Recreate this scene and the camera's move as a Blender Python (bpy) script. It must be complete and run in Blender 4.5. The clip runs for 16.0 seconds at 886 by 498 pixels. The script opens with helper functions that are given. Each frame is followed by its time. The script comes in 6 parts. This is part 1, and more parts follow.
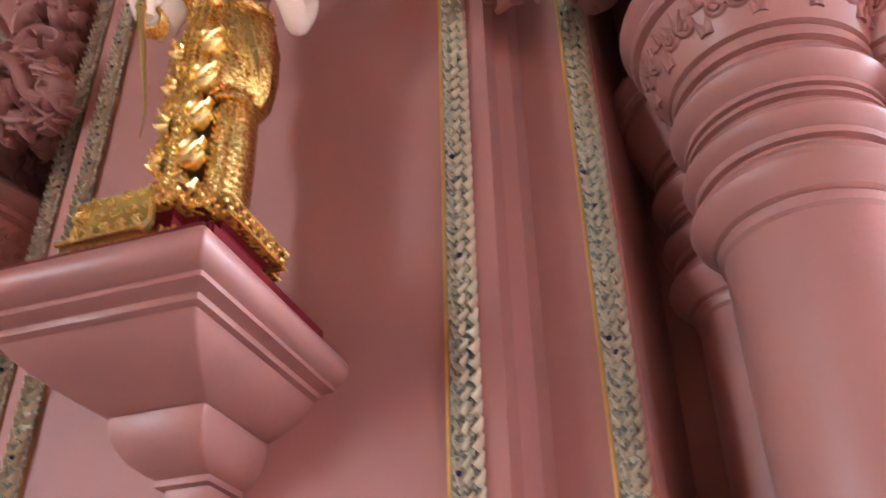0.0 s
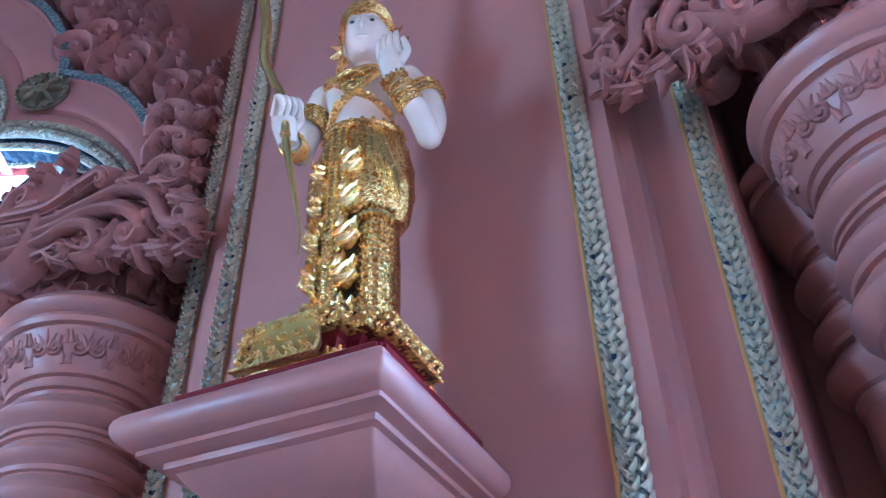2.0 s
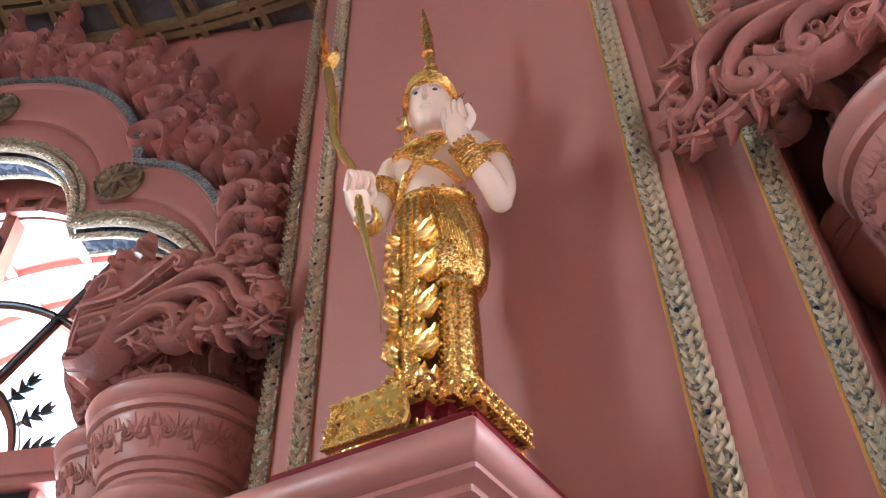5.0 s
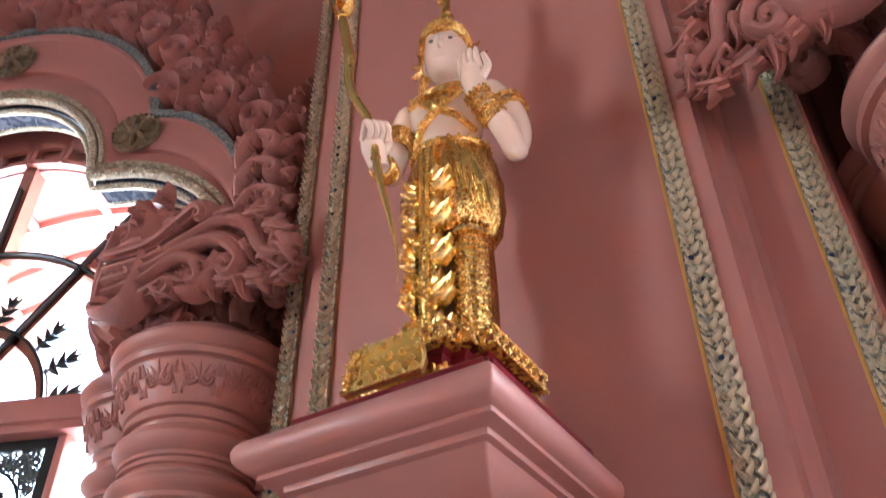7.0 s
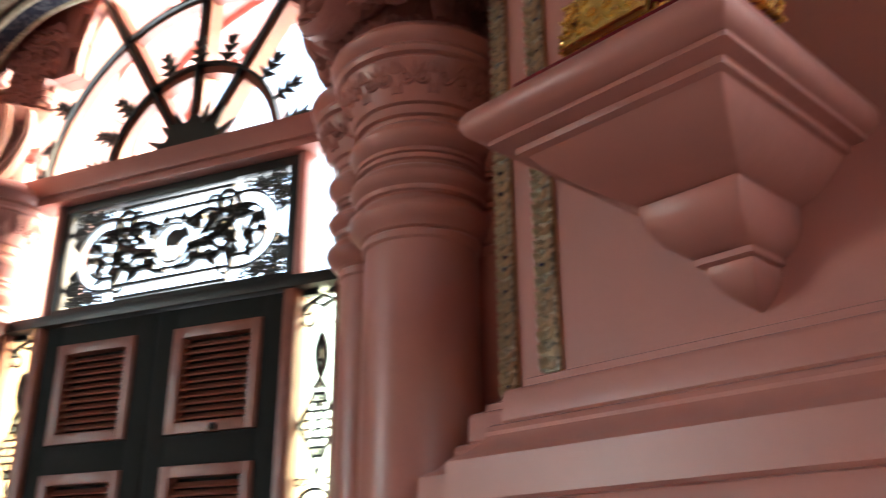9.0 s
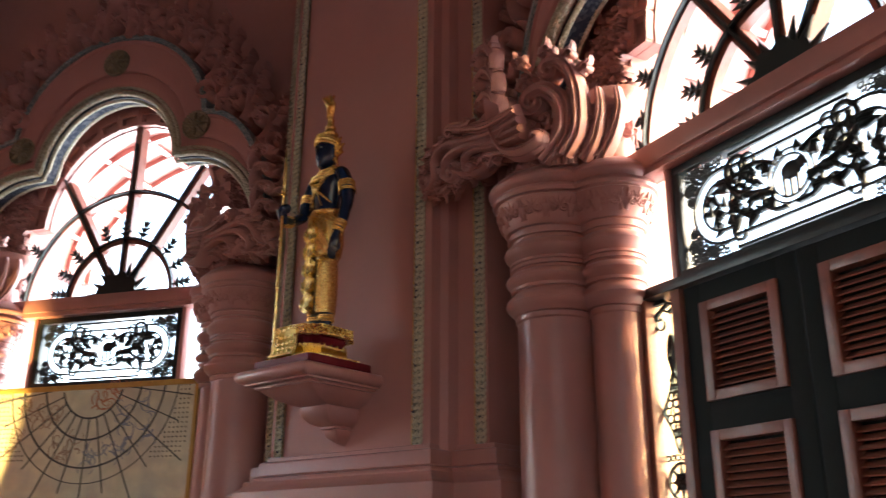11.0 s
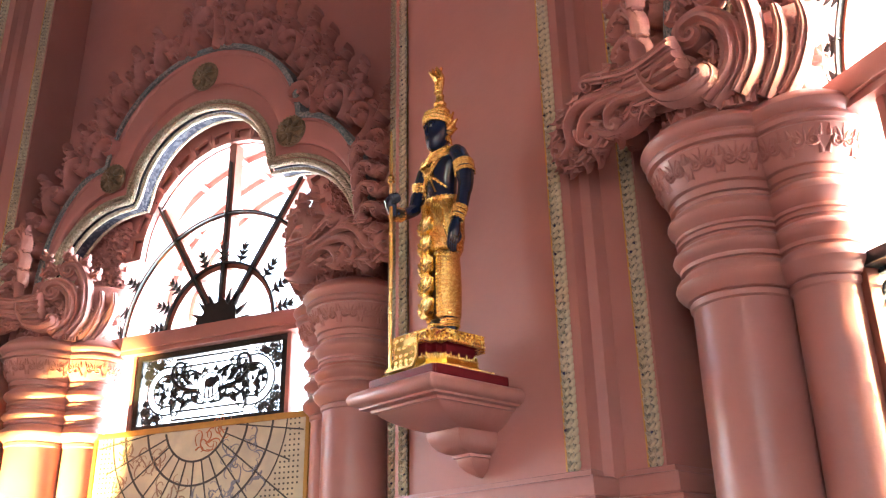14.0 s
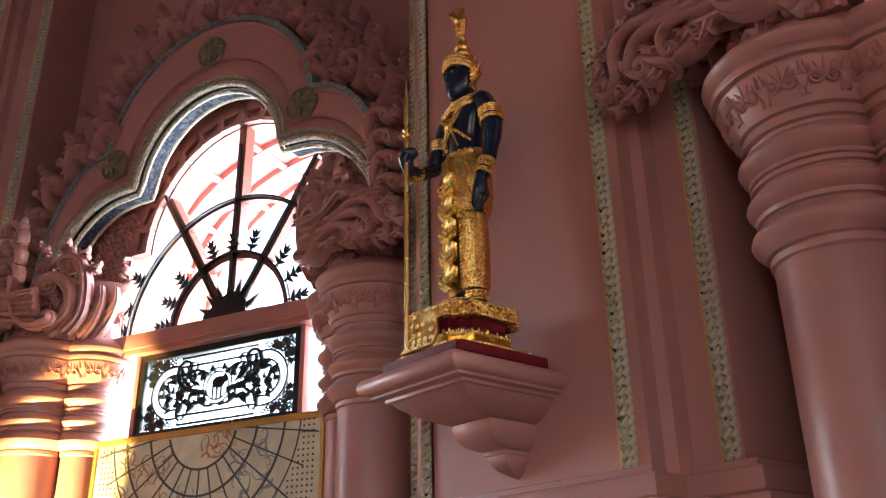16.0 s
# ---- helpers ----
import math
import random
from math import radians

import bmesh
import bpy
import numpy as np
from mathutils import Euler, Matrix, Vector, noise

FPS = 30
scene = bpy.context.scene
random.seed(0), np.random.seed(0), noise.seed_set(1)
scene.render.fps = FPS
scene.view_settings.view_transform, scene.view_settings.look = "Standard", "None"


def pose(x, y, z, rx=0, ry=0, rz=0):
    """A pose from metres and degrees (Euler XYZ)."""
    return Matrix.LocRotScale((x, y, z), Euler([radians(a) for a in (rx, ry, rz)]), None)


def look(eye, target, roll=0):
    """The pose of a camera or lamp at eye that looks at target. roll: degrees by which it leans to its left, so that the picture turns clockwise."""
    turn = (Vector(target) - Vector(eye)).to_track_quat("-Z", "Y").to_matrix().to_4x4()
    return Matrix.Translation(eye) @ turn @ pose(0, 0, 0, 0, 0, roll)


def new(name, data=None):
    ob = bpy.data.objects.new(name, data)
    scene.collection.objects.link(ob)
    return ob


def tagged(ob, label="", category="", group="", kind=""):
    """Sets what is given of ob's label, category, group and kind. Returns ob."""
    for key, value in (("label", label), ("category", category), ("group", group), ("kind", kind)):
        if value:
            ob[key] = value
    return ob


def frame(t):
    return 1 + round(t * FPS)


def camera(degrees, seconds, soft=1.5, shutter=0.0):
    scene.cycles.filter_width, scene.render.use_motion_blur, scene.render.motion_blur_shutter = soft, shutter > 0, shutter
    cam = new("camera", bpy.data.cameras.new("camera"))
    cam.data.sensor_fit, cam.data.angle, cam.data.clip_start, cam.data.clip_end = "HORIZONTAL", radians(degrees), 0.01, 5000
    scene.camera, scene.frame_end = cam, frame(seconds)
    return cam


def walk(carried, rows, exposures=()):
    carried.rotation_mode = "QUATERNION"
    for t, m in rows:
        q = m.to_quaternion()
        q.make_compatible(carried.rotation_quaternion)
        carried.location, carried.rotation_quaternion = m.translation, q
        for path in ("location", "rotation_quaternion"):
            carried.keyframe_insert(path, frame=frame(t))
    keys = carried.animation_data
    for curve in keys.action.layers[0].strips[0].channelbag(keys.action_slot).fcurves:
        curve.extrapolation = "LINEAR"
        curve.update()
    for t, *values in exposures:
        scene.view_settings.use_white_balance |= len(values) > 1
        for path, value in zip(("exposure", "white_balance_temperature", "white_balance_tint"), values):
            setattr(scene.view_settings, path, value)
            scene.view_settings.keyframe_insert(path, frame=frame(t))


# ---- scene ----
cam = camera(53.54, 16.0, soft=1.2, shutter=0.4)
PATH = [
    (0.0, pose(2.402, 3.670, 1.511, 122.76, 0.99, -1.76)),
    (0.5, pose(2.361, 3.654, 1.522, 125.62, 1.45, 2.07)),
    (1.0, pose(2.331, 3.642, 1.533, 128.36, 1.28, 2.68)),
    (1.5, pose(2.295, 3.639, 1.534, 129.37, 1.19, 2.87)),
    (2.0, pose(2.255, 3.647, 1.537, 128.78, 1.12, 4.21)),
    (2.5, pose(2.231, 3.654, 1.540, 128.52, 1.26, 5.99)),
    (3.0, pose(2.232, 3.648, 1.543, 130.01, 1.21, 6.66)),
    (3.5, pose(2.227, 3.643, 1.549, 132.05, 0.96, 6.87)),
    (4.0, pose(2.221, 3.644, 1.549, 133.46, 0.93, 7.68)),
    (6.5, pose(2.229, 3.623, 1.552, 131.00, 1.36, 11.52)),
    (7.0, pose(2.227, 3.625, 1.537, 129.45, 0.79, 10.70)),
    (7.5, pose(2.216, 3.650, 1.513, 122.54, 0.83, 10.50)),
    (8.0, pose(2.195, 3.674, 1.501, 116.38, 0.80, 11.99)),
    (8.5, pose(2.181, 3.685, 1.489, 112.70, 0.80, 15.66)),
    (9.0, pose(2.185, 3.691, 1.473, 111.03, 0.35, 26.03)),
    (9.5, pose(2.175, 3.685, 1.462, 109.87, -0.10, 39.55)),
    (10.0, pose(2.123, 3.658, 1.444, 109.36, 0.05, 49.95)),
    (10.2, pose(2.082, 3.654, 1.428, 109.05, -0.14, 53.26)),
    (12.5, pose(1.554, 3.792, 1.454, 111.12, 0.28, 72.84)),
    (13.0, pose(1.391, 3.778, 1.468, 111.49, 0.09, 71.30)),
    (13.5, pose(1.283, 3.812, 1.463, 111.76, 0.70, 70.88)),
    (14.0, pose(1.152, 3.887, 1.468, 111.81, 0.97, 71.89)),
    (14.5, pose(1.007, 3.935, 1.473, 112.05, 0.61, 72.59)),
    (15.0, pose(0.842, 3.971, 1.489, 112.52, 0.69, 72.43)),
    (15.5, pose(0.726, 4.027, 1.482, 112.31, 1.11, 73.01)),
    (16.0, pose(0.607, 4.107, 1.485, 112.98, 1.07, 74.50)),
]
EXPOSURES = [(0.0, 5.2, 5600, 7), (0.5, 5.25, 4250, -9), (1.0, 5.15, 3350, -11), (1.5, 5.2, 3250, -8), (2.0, 5.2, 3500, -9), (2.5, 5.35, 4050, -13), (3.0, 5.3, 4850, -3), (3.5, 5.25, 5200, 0), (4.0, 5.25, 5250, 0),
             (6.5, 5.25, 5600, 4), (7.5, 5.05, 5800, 7), (8.5, 4.6, 6500, 8), (9.0, 4.1, 6600, 8), (9.5, 3.6, 6600, 8), (10.0, 3.3, 6500, 8), (10.2, 3.3, 6500, 8),
             (12.5, 5.25, 6000, 10), (13.0, 5.42, 6350, 14), (14.0, 5.25, 6450, 13), (15.0, 4.7, 6100, 7), (16.0, 4.35, 6100, 7)]
walk(cam, PATH, EXPOSURES)

# ---- plan: an eight-sided round hall, centre at the origin ----
WIN_AZ = 91.66          # azimuth of the first window's middle
CEIL = 6.4


def win(m):
    a = radians(WIN_AZ + 45 * m)
    return Matrix(((math.sin(a), math.cos(a), 0, 0), (-math.cos(a), math.sin(a), 0, 0), (0, 0, 1, 0), (0, 0, 0, 1)))


def pan(m):
    return win(m - 0.5)


PANEL_SHIFT = Matrix.Translation((0.017, 0, 0))     # the wall panels sit a little to one side


# ---- world and lights ----
world = bpy.data.worlds.new("world")
scene.world = world
world.use_nodes = True
wn = world.node_tree.nodes
sky = wn.new("ShaderNodeTexSky")
sky.sky_type, sky.sun_disc = "NISHITA", False
SUN_AZ, SUN_EL = 55.0, 17.0
sky.sun_elevation = radians(SUN_EL)
sky.sun_rotation = radians(90 - SUN_AZ)
world.node_tree.links.new(sky.outputs[0], wn["Background"].inputs[0])
wn["Background"].inputs[1].default_value = 0.15
sun = new("sun", bpy.data.lights.new("sun", "SUN"))
sun.data.energy, sun.data.angle, sun.data.color = 0.5, radians(0.8), (1.0, 0.62, 0.25)
sd = Vector((math.cos(radians(SUN_EL)) * math.cos(radians(SUN_AZ)), math.cos(radians(SUN_EL)) * math.sin(radians(SUN_AZ)), math.sin(radians(SUN_EL))))
sun.matrix_world = look(sd * 30, (0, 0, 0))
DAYLIGHT = (2.1, 2.7, 1.4, 0, 0, 0, 0.08, 0.5)    # strength of the sky before each window
for k in range(8):
    if not DAYLIGHT[k]:
        continue
    L = new("window_daylight", bpy.data.lights.new("window_daylight", "AREA"))
    L.data.shape, L.data.size, L.data.size_y = "RECTANGLE", 2.6, 5.6
    L.data.energy, L.data.color = 24 * DAYLIGHT[k], ((0.84, 0.92, 1.0) if k < 2 else (1.0, 0.96, 0.93))
    w = win(k)
    L.matrix_world = look(w @ Vector((0, 7.6, 3.7)), w @ Vector((0, 0, 3.6)))


# ---- materials ----
def mat(name, base, rough=0.5, metal=0.0, vary=0.12, scale=6.0, bump=0.02, bscale=60.0, spec=0.5, random_obj=0.0, dark=None, dscale=1.5):
    m = bpy.data.materials.new(name)
    m.use_nodes = True
    nt = m.node_tree
    b = nt.nodes["Principled BSDF"]
    lk = nt.links.new
    tc = nt.nodes.new("ShaderNodeTexCoord")
    n1 = nt.nodes.new("ShaderNodeTexNoise")
    n1.inputs["Scale"].default_value, n1.inputs["Detail"].default_value = scale, 6
    lk(tc.outputs["Object"], n1.inputs["Vector"])
    n2 = nt.nodes.new("ShaderNodeTexNoise")
    n2.inputs["Scale"].default_value, n2.inputs["Detail"].default_value = dscale, 4
    lk(tc.outputs["Object"], n2.inputs["Vector"])
    ramp = nt.nodes.new("ShaderNodeValToRGB")
    ramp.color_ramp.elements[0].position, ramp.color_ramp.elements[1].position = 0.3, 0.7
    lo = [c * (1 - vary) for c in base]
    hi = [min(1, c * (1 + vary)) for c in base]
    ramp.color_ramp.elements[0].color, ramp.color_ramp.elements[1].color = (*lo, 1), (*hi, 1)
    lk(n1.outputs[0], ramp.inputs[0])
    mix = nt.nodes.new("ShaderNodeMix")
    mix.data_type = "RGBA"
    r2 = nt.nodes.new("ShaderNodeValToRGB")
    r2.color_ramp.elements[0].position, r2.color_ramp.elements[1].position = 0.45, 0.75
    lk(n2.outputs[0], r2.inputs[0])
    lk(r2.outputs[0], mix.inputs[0])
    lk(ramp.outputs[0], mix.inputs[6])
    mix.inputs[7].default_value = (*(dark or [c * 0.86 for c in base]), 1)
    col = mix.outputs[2]
    if random_obj:
        oi = nt.nodes.new("ShaderNodeObjectInfo")
        hs = nt.nodes.new("ShaderNodeHueSaturation")
        mr = nt.nodes.new("ShaderNodeMapRange")
        mr.inputs[3].default_value, mr.inputs[4].default_value = 1 - random_obj, 1 + random_obj
        lk(oi.outputs["Random"], mr.inputs[0])
        lk(mr.outputs[0], hs.inputs["Value"])
        lk(col, hs.inputs["Color"])
        col = hs.outputs[0]
    lk(col, b.inputs["Base Color"])
    rr = nt.nodes.new("ShaderNodeMapRange")
    rr.inputs[3].default_value, rr.inputs[4].default_value = rough * 0.8, min(1, rough * 1.2)
    lk(n1.outputs[0], rr.inputs[0])
    lk(rr.outputs[0], b.inputs["Roughness"])
    b.inputs["Metallic"].default_value = metal
    b.inputs["Specular IOR Level"].default_value = spec
    if bump:
        n3 = nt.nodes.new("ShaderNodeTexNoise")
        n3.inputs["Scale"].default_value, n3.inputs["Detail"].default_value = bscale, 3
        lk(tc.outputs["Object"], n3.inputs["Vector"])
        bp = nt.nodes.new("ShaderNodeBump")
        bp.inputs["Strength"].default_value, bp.inputs["Distance"].default_value = 0.4, bump
        lk(n3.outputs[0], bp.inputs["Height"])
        lk(bp.outputs[0], b.inputs["Normal"])
    return m


def cells(name, base, alt, rough, metal, scale, depth):
    """Small set stones or stamped metal: cell pattern in colour and relief."""
    m = mat(name, base, rough, metal, 0.2, 30, 0)
    nt = m.node_tree
    lk = nt.links.new
    b = nt.nodes["Principled BSDF"]
    tc = nt.nodes.new("ShaderNodeTexCoord")
    vo = nt.nodes.new("ShaderNodeTexVoronoi")
    vo.inputs["Scale"].default_value = scale
    lk(tc.outputs["Object"], vo.inputs["Vector"])
    rp = nt.nodes.new("ShaderNodeValToRGB")
    rp.color_ramp.elements[0].color, rp.color_ramp.elements[1].color = (*base, 1), (*alt, 1)
    rp.color_ramp.elements[0].position, rp.color_ramp.elements[1].position = 0.35, 0.8
    sep = nt.nodes.new("ShaderNodeSeparateColor")
    lk(vo.outputs["Color"], sep.inputs[0])
    lk(sep.outputs[0], rp.inputs[0])
    lk(rp.outputs[0], b.inputs["Base Color"])
    bp = nt.nodes.new("ShaderNodeBump")
    bp.invert = True
    bp.inputs["Strength"].default_value, bp.inputs["Distance"].default_value = 0.75, depth
    lk(vo.outputs["Distance"], bp.inputs["Height"])
    lk(bp.outputs[0], b.inputs["Normal"])
    return m


PINK = (0.42, 0.198, 0.170)
M_WALL = mat("pink_wall_paint", PINK, 0.5, 0, 0.08, 3, 0.004, 25, dark=(0.37, 0.166, 0.142), dscale=0.8, spec=0.3)
M_GLOSS = mat("pink_gloss_paint", (0.42, 0.200, 0.173), 0.36, 0, 0.06, 4, 0.004, 18, spec=0.4)
M_CARVE = mat("pink_carved_plaster", (0.39, 0.180, 0.155), 0.55, 0, 0.12, 12, 0.01, 70, spec=0.3, random_obj=0.06)
M_DARKPINK = mat("pink_frame_paint", (0.38, 0.165, 0.14), 0.4, 0, 0.08, 8, 0.003, 40)
M_GOLD = cells("gold_leaf_relief", (1.0, 0.71, 0.25), (0.55, 0.27, 0.05), 0.22, 1.0, 210, 0.0022)
M_LACE = cells("pierced_gold_lace", (0.85, 0.52, 0.14), (0.16, 0.02, 0.015), 0.3, 0.85, 110, 0.003)
M_CLOTH = mat("gold_cloth", (0.92, 0.66, 0.22), 0.36, 1.0, 0.15, 25, 0.002, 90)
M_GOLDS = mat("polished_gold", (1.0, 0.71, 0.26), 0.26, 1.0, 0.1, 20, 0.001, 60)
M_BRONZE = mat("dark_bronze_ground", (0.10, 0.05, 0.015), 0.45, 0.5, 0.3, 40, 0.002, 120)
M_GOLDLINE = mat("gold_paint", (0.50, 0.29, 0.07), 0.45, 0.3, 0.15, 20, 0.002, 80)
M_MOSAIC = cells("grey_green_glass_mosaic", (0.46, 0.44, 0.33), (0.14, 0.15, 0.13), 0.3, 0.2, 110, 0.006)
M_LEAF = mat("cream_green_mosaic_leaf", (0.56, 0.51, 0.36), 0.35, 0.15, 0.3, 60, 0.003, 160)
M_GEM = mat("dark_blue_glass_gem", (0.03, 0.04, 0.10), 0.08, 0.0, 0.3, 40, 0)
M_BAND = cells("blue_green_mosaic_band", (0.10, 0.16, 0.17), (0.30, 0.32, 0.30), 0.3, 0.1, 120, 0.005)
# blue-grey tile; the shade under the arch is put into its dark colour
M_BLUE = cells("shaded_blue_grey_tile", (0.024, 0.027, 0.040), (0.07, 0.072, 0.085), 0.85, 0.0, 45, 0.006)
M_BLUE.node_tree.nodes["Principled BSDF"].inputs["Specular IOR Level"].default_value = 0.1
M_ROPE = cells("cream_rope_plaster", (0.44, 0.39, 0.28), (0.30, 0.26, 0.17), 0.55, 0.05, 85, 0.008)
M_RED = mat("dark_red_lacquer", (0.15, 0.010, 0.017), 0.42, 0, 0.1, 12, 0, spec=0.2)
M_WHITE = mat("ivory_porcelain", (0.80, 0.64, 0.53), 0.12, 0, 0.03, 10, 0)
M_NAVY = mat("deep_blue_lacquer", (0.006, 0.014, 0.04), 0.2, 0, 0.2, 10, 0)
M_BLACK = mat("dark_green_black_iron", (0.012, 0.016, 0.016), 0.4, 0.2, 0.2, 20, 0.002, 80)
M_DOOR = mat("dark_green_door_paint", (0.007, 0.010, 0.010), 0.7, 0, 0.2, 10, 0.002, 50, spec=0.2)
M_WOOD = mat("red_brown_wood", (0.22, 0.075, 0.05), 0.38, 0, 0.2, 14, 0.003, 60)
M_FLOOR = mat("brown_marble_floor", (0.11, 0.08, 0.065), 0.25, 0, 0.12, 2.5, 0)
M_CHART = mat("yellowed_chart_print", (0.62, 0.56, 0.40), 0.5, 0, 0.14, 9, 0, dark=(0.48, 0.44, 0.36), dscale=5)
M_INK = mat("dark_ink", (0.06, 0.06, 0.06), 0.6, 0, 0.2, 10, 0)
M_PATINA = cells("silver_green_patina", (0.045, 0.075, 0.07), (0.008, 0.018, 0.018), 0.55, 0.2, 60, 0.008)
M_CEIL = mat("grey_ceiling_panel", (0.16, 0.16, 0.17), 0.5, 0, 0.3, 12, 0.006, 40)


def glass(name, tint, gloss):
    m = bpy.data.materials.new(name)
    m.use_nodes = True
    nt = m.node_tree
    nt.nodes.remove(nt.nodes["Principled BSDF"])
    tr, gl, mx = nt.nodes.new("ShaderNodeBsdfTransparent"), nt.nodes.new("ShaderNodeBsdfGlossy"), nt.nodes.new("ShaderNodeMixShader")
    tr.inputs[0].default_value = (*tint, 1)
    gl.inputs["Roughness"].default_value = 0.05
    mx.inputs[0].default_value = gloss
    nt.links.new(tr.outputs[0], mx.inputs[1])
    nt.links.new(gl.outputs[0], mx.inputs[2])
    nt.links.new(mx.outputs[0], nt.nodes["Material Output"].inputs[0])
    return m


M_GLASS = glass("clear_glass", (0.96, 0.97, 0.96), 0.05)
M_YGLASS = glass("pale_yellow_glass", (0.97, 0.94, 0.74), 0.05)


# ---- mesh helpers ----
def finish(name, bm, mats, smooth=True, angle=40):
    bmesh.ops.recalc_face_normals(bm, faces=bm.faces)
    me = bpy.data.meshes.new(name)
    for f in bm.faces:
        f.smooth = smooth
    if smooth:
        lim = radians(angle)
        for e in bm.edges:
            if len(e.link_faces) == 2 and e.calc_face_angle(0) > lim:
                e.smooth = False
    bm.to_mesh(me)
    bm.free()
    for m in (mats if isinstance(mats, (list, tuple)) else [mats]):
        me.materials.append(m)
    return me


def part(name, bm, material, parent=None, label="", m=None, smooth=True, angle=40):
    me = bm if isinstance(bm, bpy.types.Mesh) else finish(name, bm, material, smooth, angle)
    ob = new(name, me)
    if parent:
        ob.parent = parent
    if m is not None:
        ob.matrix_basis = m
    if label:
        tagged(ob, label)
    return ob


def empty(name, m, label, category, group="", kind=""):
    ob = new(name)
    ob.matrix_basis = m
    return tagged(ob, label, category, group, kind)


def box(bm, x0, x1, y0, y1, z0, z1, mi=0):
    vs = [bm.verts.new(p) for p in ((x0, y0, z0), (x1, y0, z0), (x1, y1, z0), (x0, y1, z0), (x0, y0, z1), (x1, y0, z1), (x1, y1, z1), (x0, y1, z1))]
    for q in ((0, 3, 2, 1), (4, 5, 6, 7), (0, 1, 5, 4), (1, 2, 6, 5), (2, 3, 7, 6), (3, 0, 4, 7)):
        bm.faces.new([vs[i] for i in q]).material_index = mi


def bbox(bm, x0, x1, y0, y1, z0, z1, b=0.006, mi=0):
    """A box with its edges taken off."""
    t = bmesh.new()
    box(t, x0, x1, y0, y1, z0, z1)
    bmesh.ops.bevel(t, geom=t.edges[:], offset=b, segments=2, affect="EDGES", profile=0.6)
    merge(bm, t, mi)


def merge(bm, t, mi=None, m=None):
    t.verts.index_update()
    vs = [bm.verts.new(m @ v.co if m is not None else v.co) for v in t.verts]
    for f in t.faces:
        g = bm.faces.new([vs[v.index] for v in f.verts])
        g.material_index = f.material_index if mi is None else mi
    t.free()


def rings(bm, rs, closed=True, caps=True, mi=0):
    """Skin between rings of points."""
    vr = [[bm.verts.new(p) for p in r] for r in rs]
    n = len(vr[0])
    for a, b in zip(vr, vr[1:]):
        for i in range(n if closed else n - 1):
            bm.faces.new((a[i], a[(i + 1) % n], b[(i + 1) % n], b[i])).material_index = mi
    if caps and closed:
        bm.faces.new(vr[0][::-1]).material_index = mi
        bm.faces.new(vr[-1]).material_index = mi


def plate(bm, outline, v0, v1, mi=0):
    """A plate of an outline in (u, z), between two depths."""
    rings(bm, [[(u, v, z) for u, z in outline] for v in (v0, v1)], mi=mi)


def prism(bm, plan, z0, z1, mi=0):
    rings(bm, [[(u, v, z) for u, v in plan] for z in (z0, z1)], mi=mi)


def lathe(bm, prof, c=(0, 0), seg=32, mi=0, sx=1.0, sy=1.0):
    rings(bm, [[(c[0] + sx * r * math.cos(2 * math.pi * i / seg), c[1] + sy * r * math.sin(2 * math.pi * i / seg), z) for i in range(seg)] for r, z in prof], mi=mi)


def tube(bm, pts, radii, seg=8, mi=0, flat=1.0):
    pts = [Vector(p) for p in pts]
    if isinstance(radii, (int, float)):
        radii = [radii] * len(pts)
    rs = []
    up = Vector((0.13, 0.31, 0.94))
    for i, p in enumerate(pts):
        d = (pts[min(i + 1, len(pts) - 1)] - pts[max(i - 1, 0)]).normalized()
        a = d.cross(up)
        if a.length < 0.05:
            a = d.cross(Vector((1, 0, 0)))
        a.normalize()
        b = d.cross(a).normalized()
        rs.append([p + radii[i] * (math.cos(2 * math.pi * k / seg) * a + flat * math.sin(2 * math.pi * k / seg) * b) for k in range(seg)])
    rings(bm, rs, mi=mi)


def ball(bm, c, r, mi=0, sx=1, sy=1, sz=1, seg=12, m=None):
    n = seg // 2
    prof = [(max(0.02, math.sin(math.pi * i / n)) * r, -math.cos(math.pi * i / n) * r * sz) for i in range(n + 1)]
    t = bmesh.new()
    lathe(t, prof, (0, 0), seg, 0, sx, sy)
    mm = Matrix.Translation(c) @ (m if m is not None else Matrix())
    merge(bm, t, mi, mm)


def sweep(bm, path, prof, closed_path=False, mi=0):
    """A moulding: prof is (out, up) pairs carried round a plan path (u, v), mitred at the corners; out is to the right of the way."""
    n = len(path)
    rs = []
    for i, p in enumerate(path):
        p = Vector(p)
        a = (p - Vector(path[i - 1])).normalized() if (i or closed_path) else None
        b = (Vector(path[(i + 1) % n]) - p).normalized() if (i < n - 1 or closed_path) else None
        a, b = a or b, b or a
        na, nb = Vector((a.y, -a.x)), Vector((b.y, -b.x))
        mt = (na + nb) / max(0.3, 1 + na.dot(nb))
        rs.append([(p.x + o * mt.x, p.y + o * mt.y, z) for o, z in prof])
    if closed_path:
        rs.append(rs[0])
    rings(bm, rs, caps=not closed_path, mi=mi)


# ---- carving: tapered ribbons on curling ways ----
def clothoid(x, y, head, length, k0, k1, p=2.0, n=20):
    pts, h, ds = [], radians(head), length / n
    for i in range(n + 1):
        pts.append((x, y))
        s = i / n
        h += (k0 + (k1 - k0) * s ** p) * ds
        x, y = x + ds * math.cos(h), y + ds * math.sin(h)
    return pts


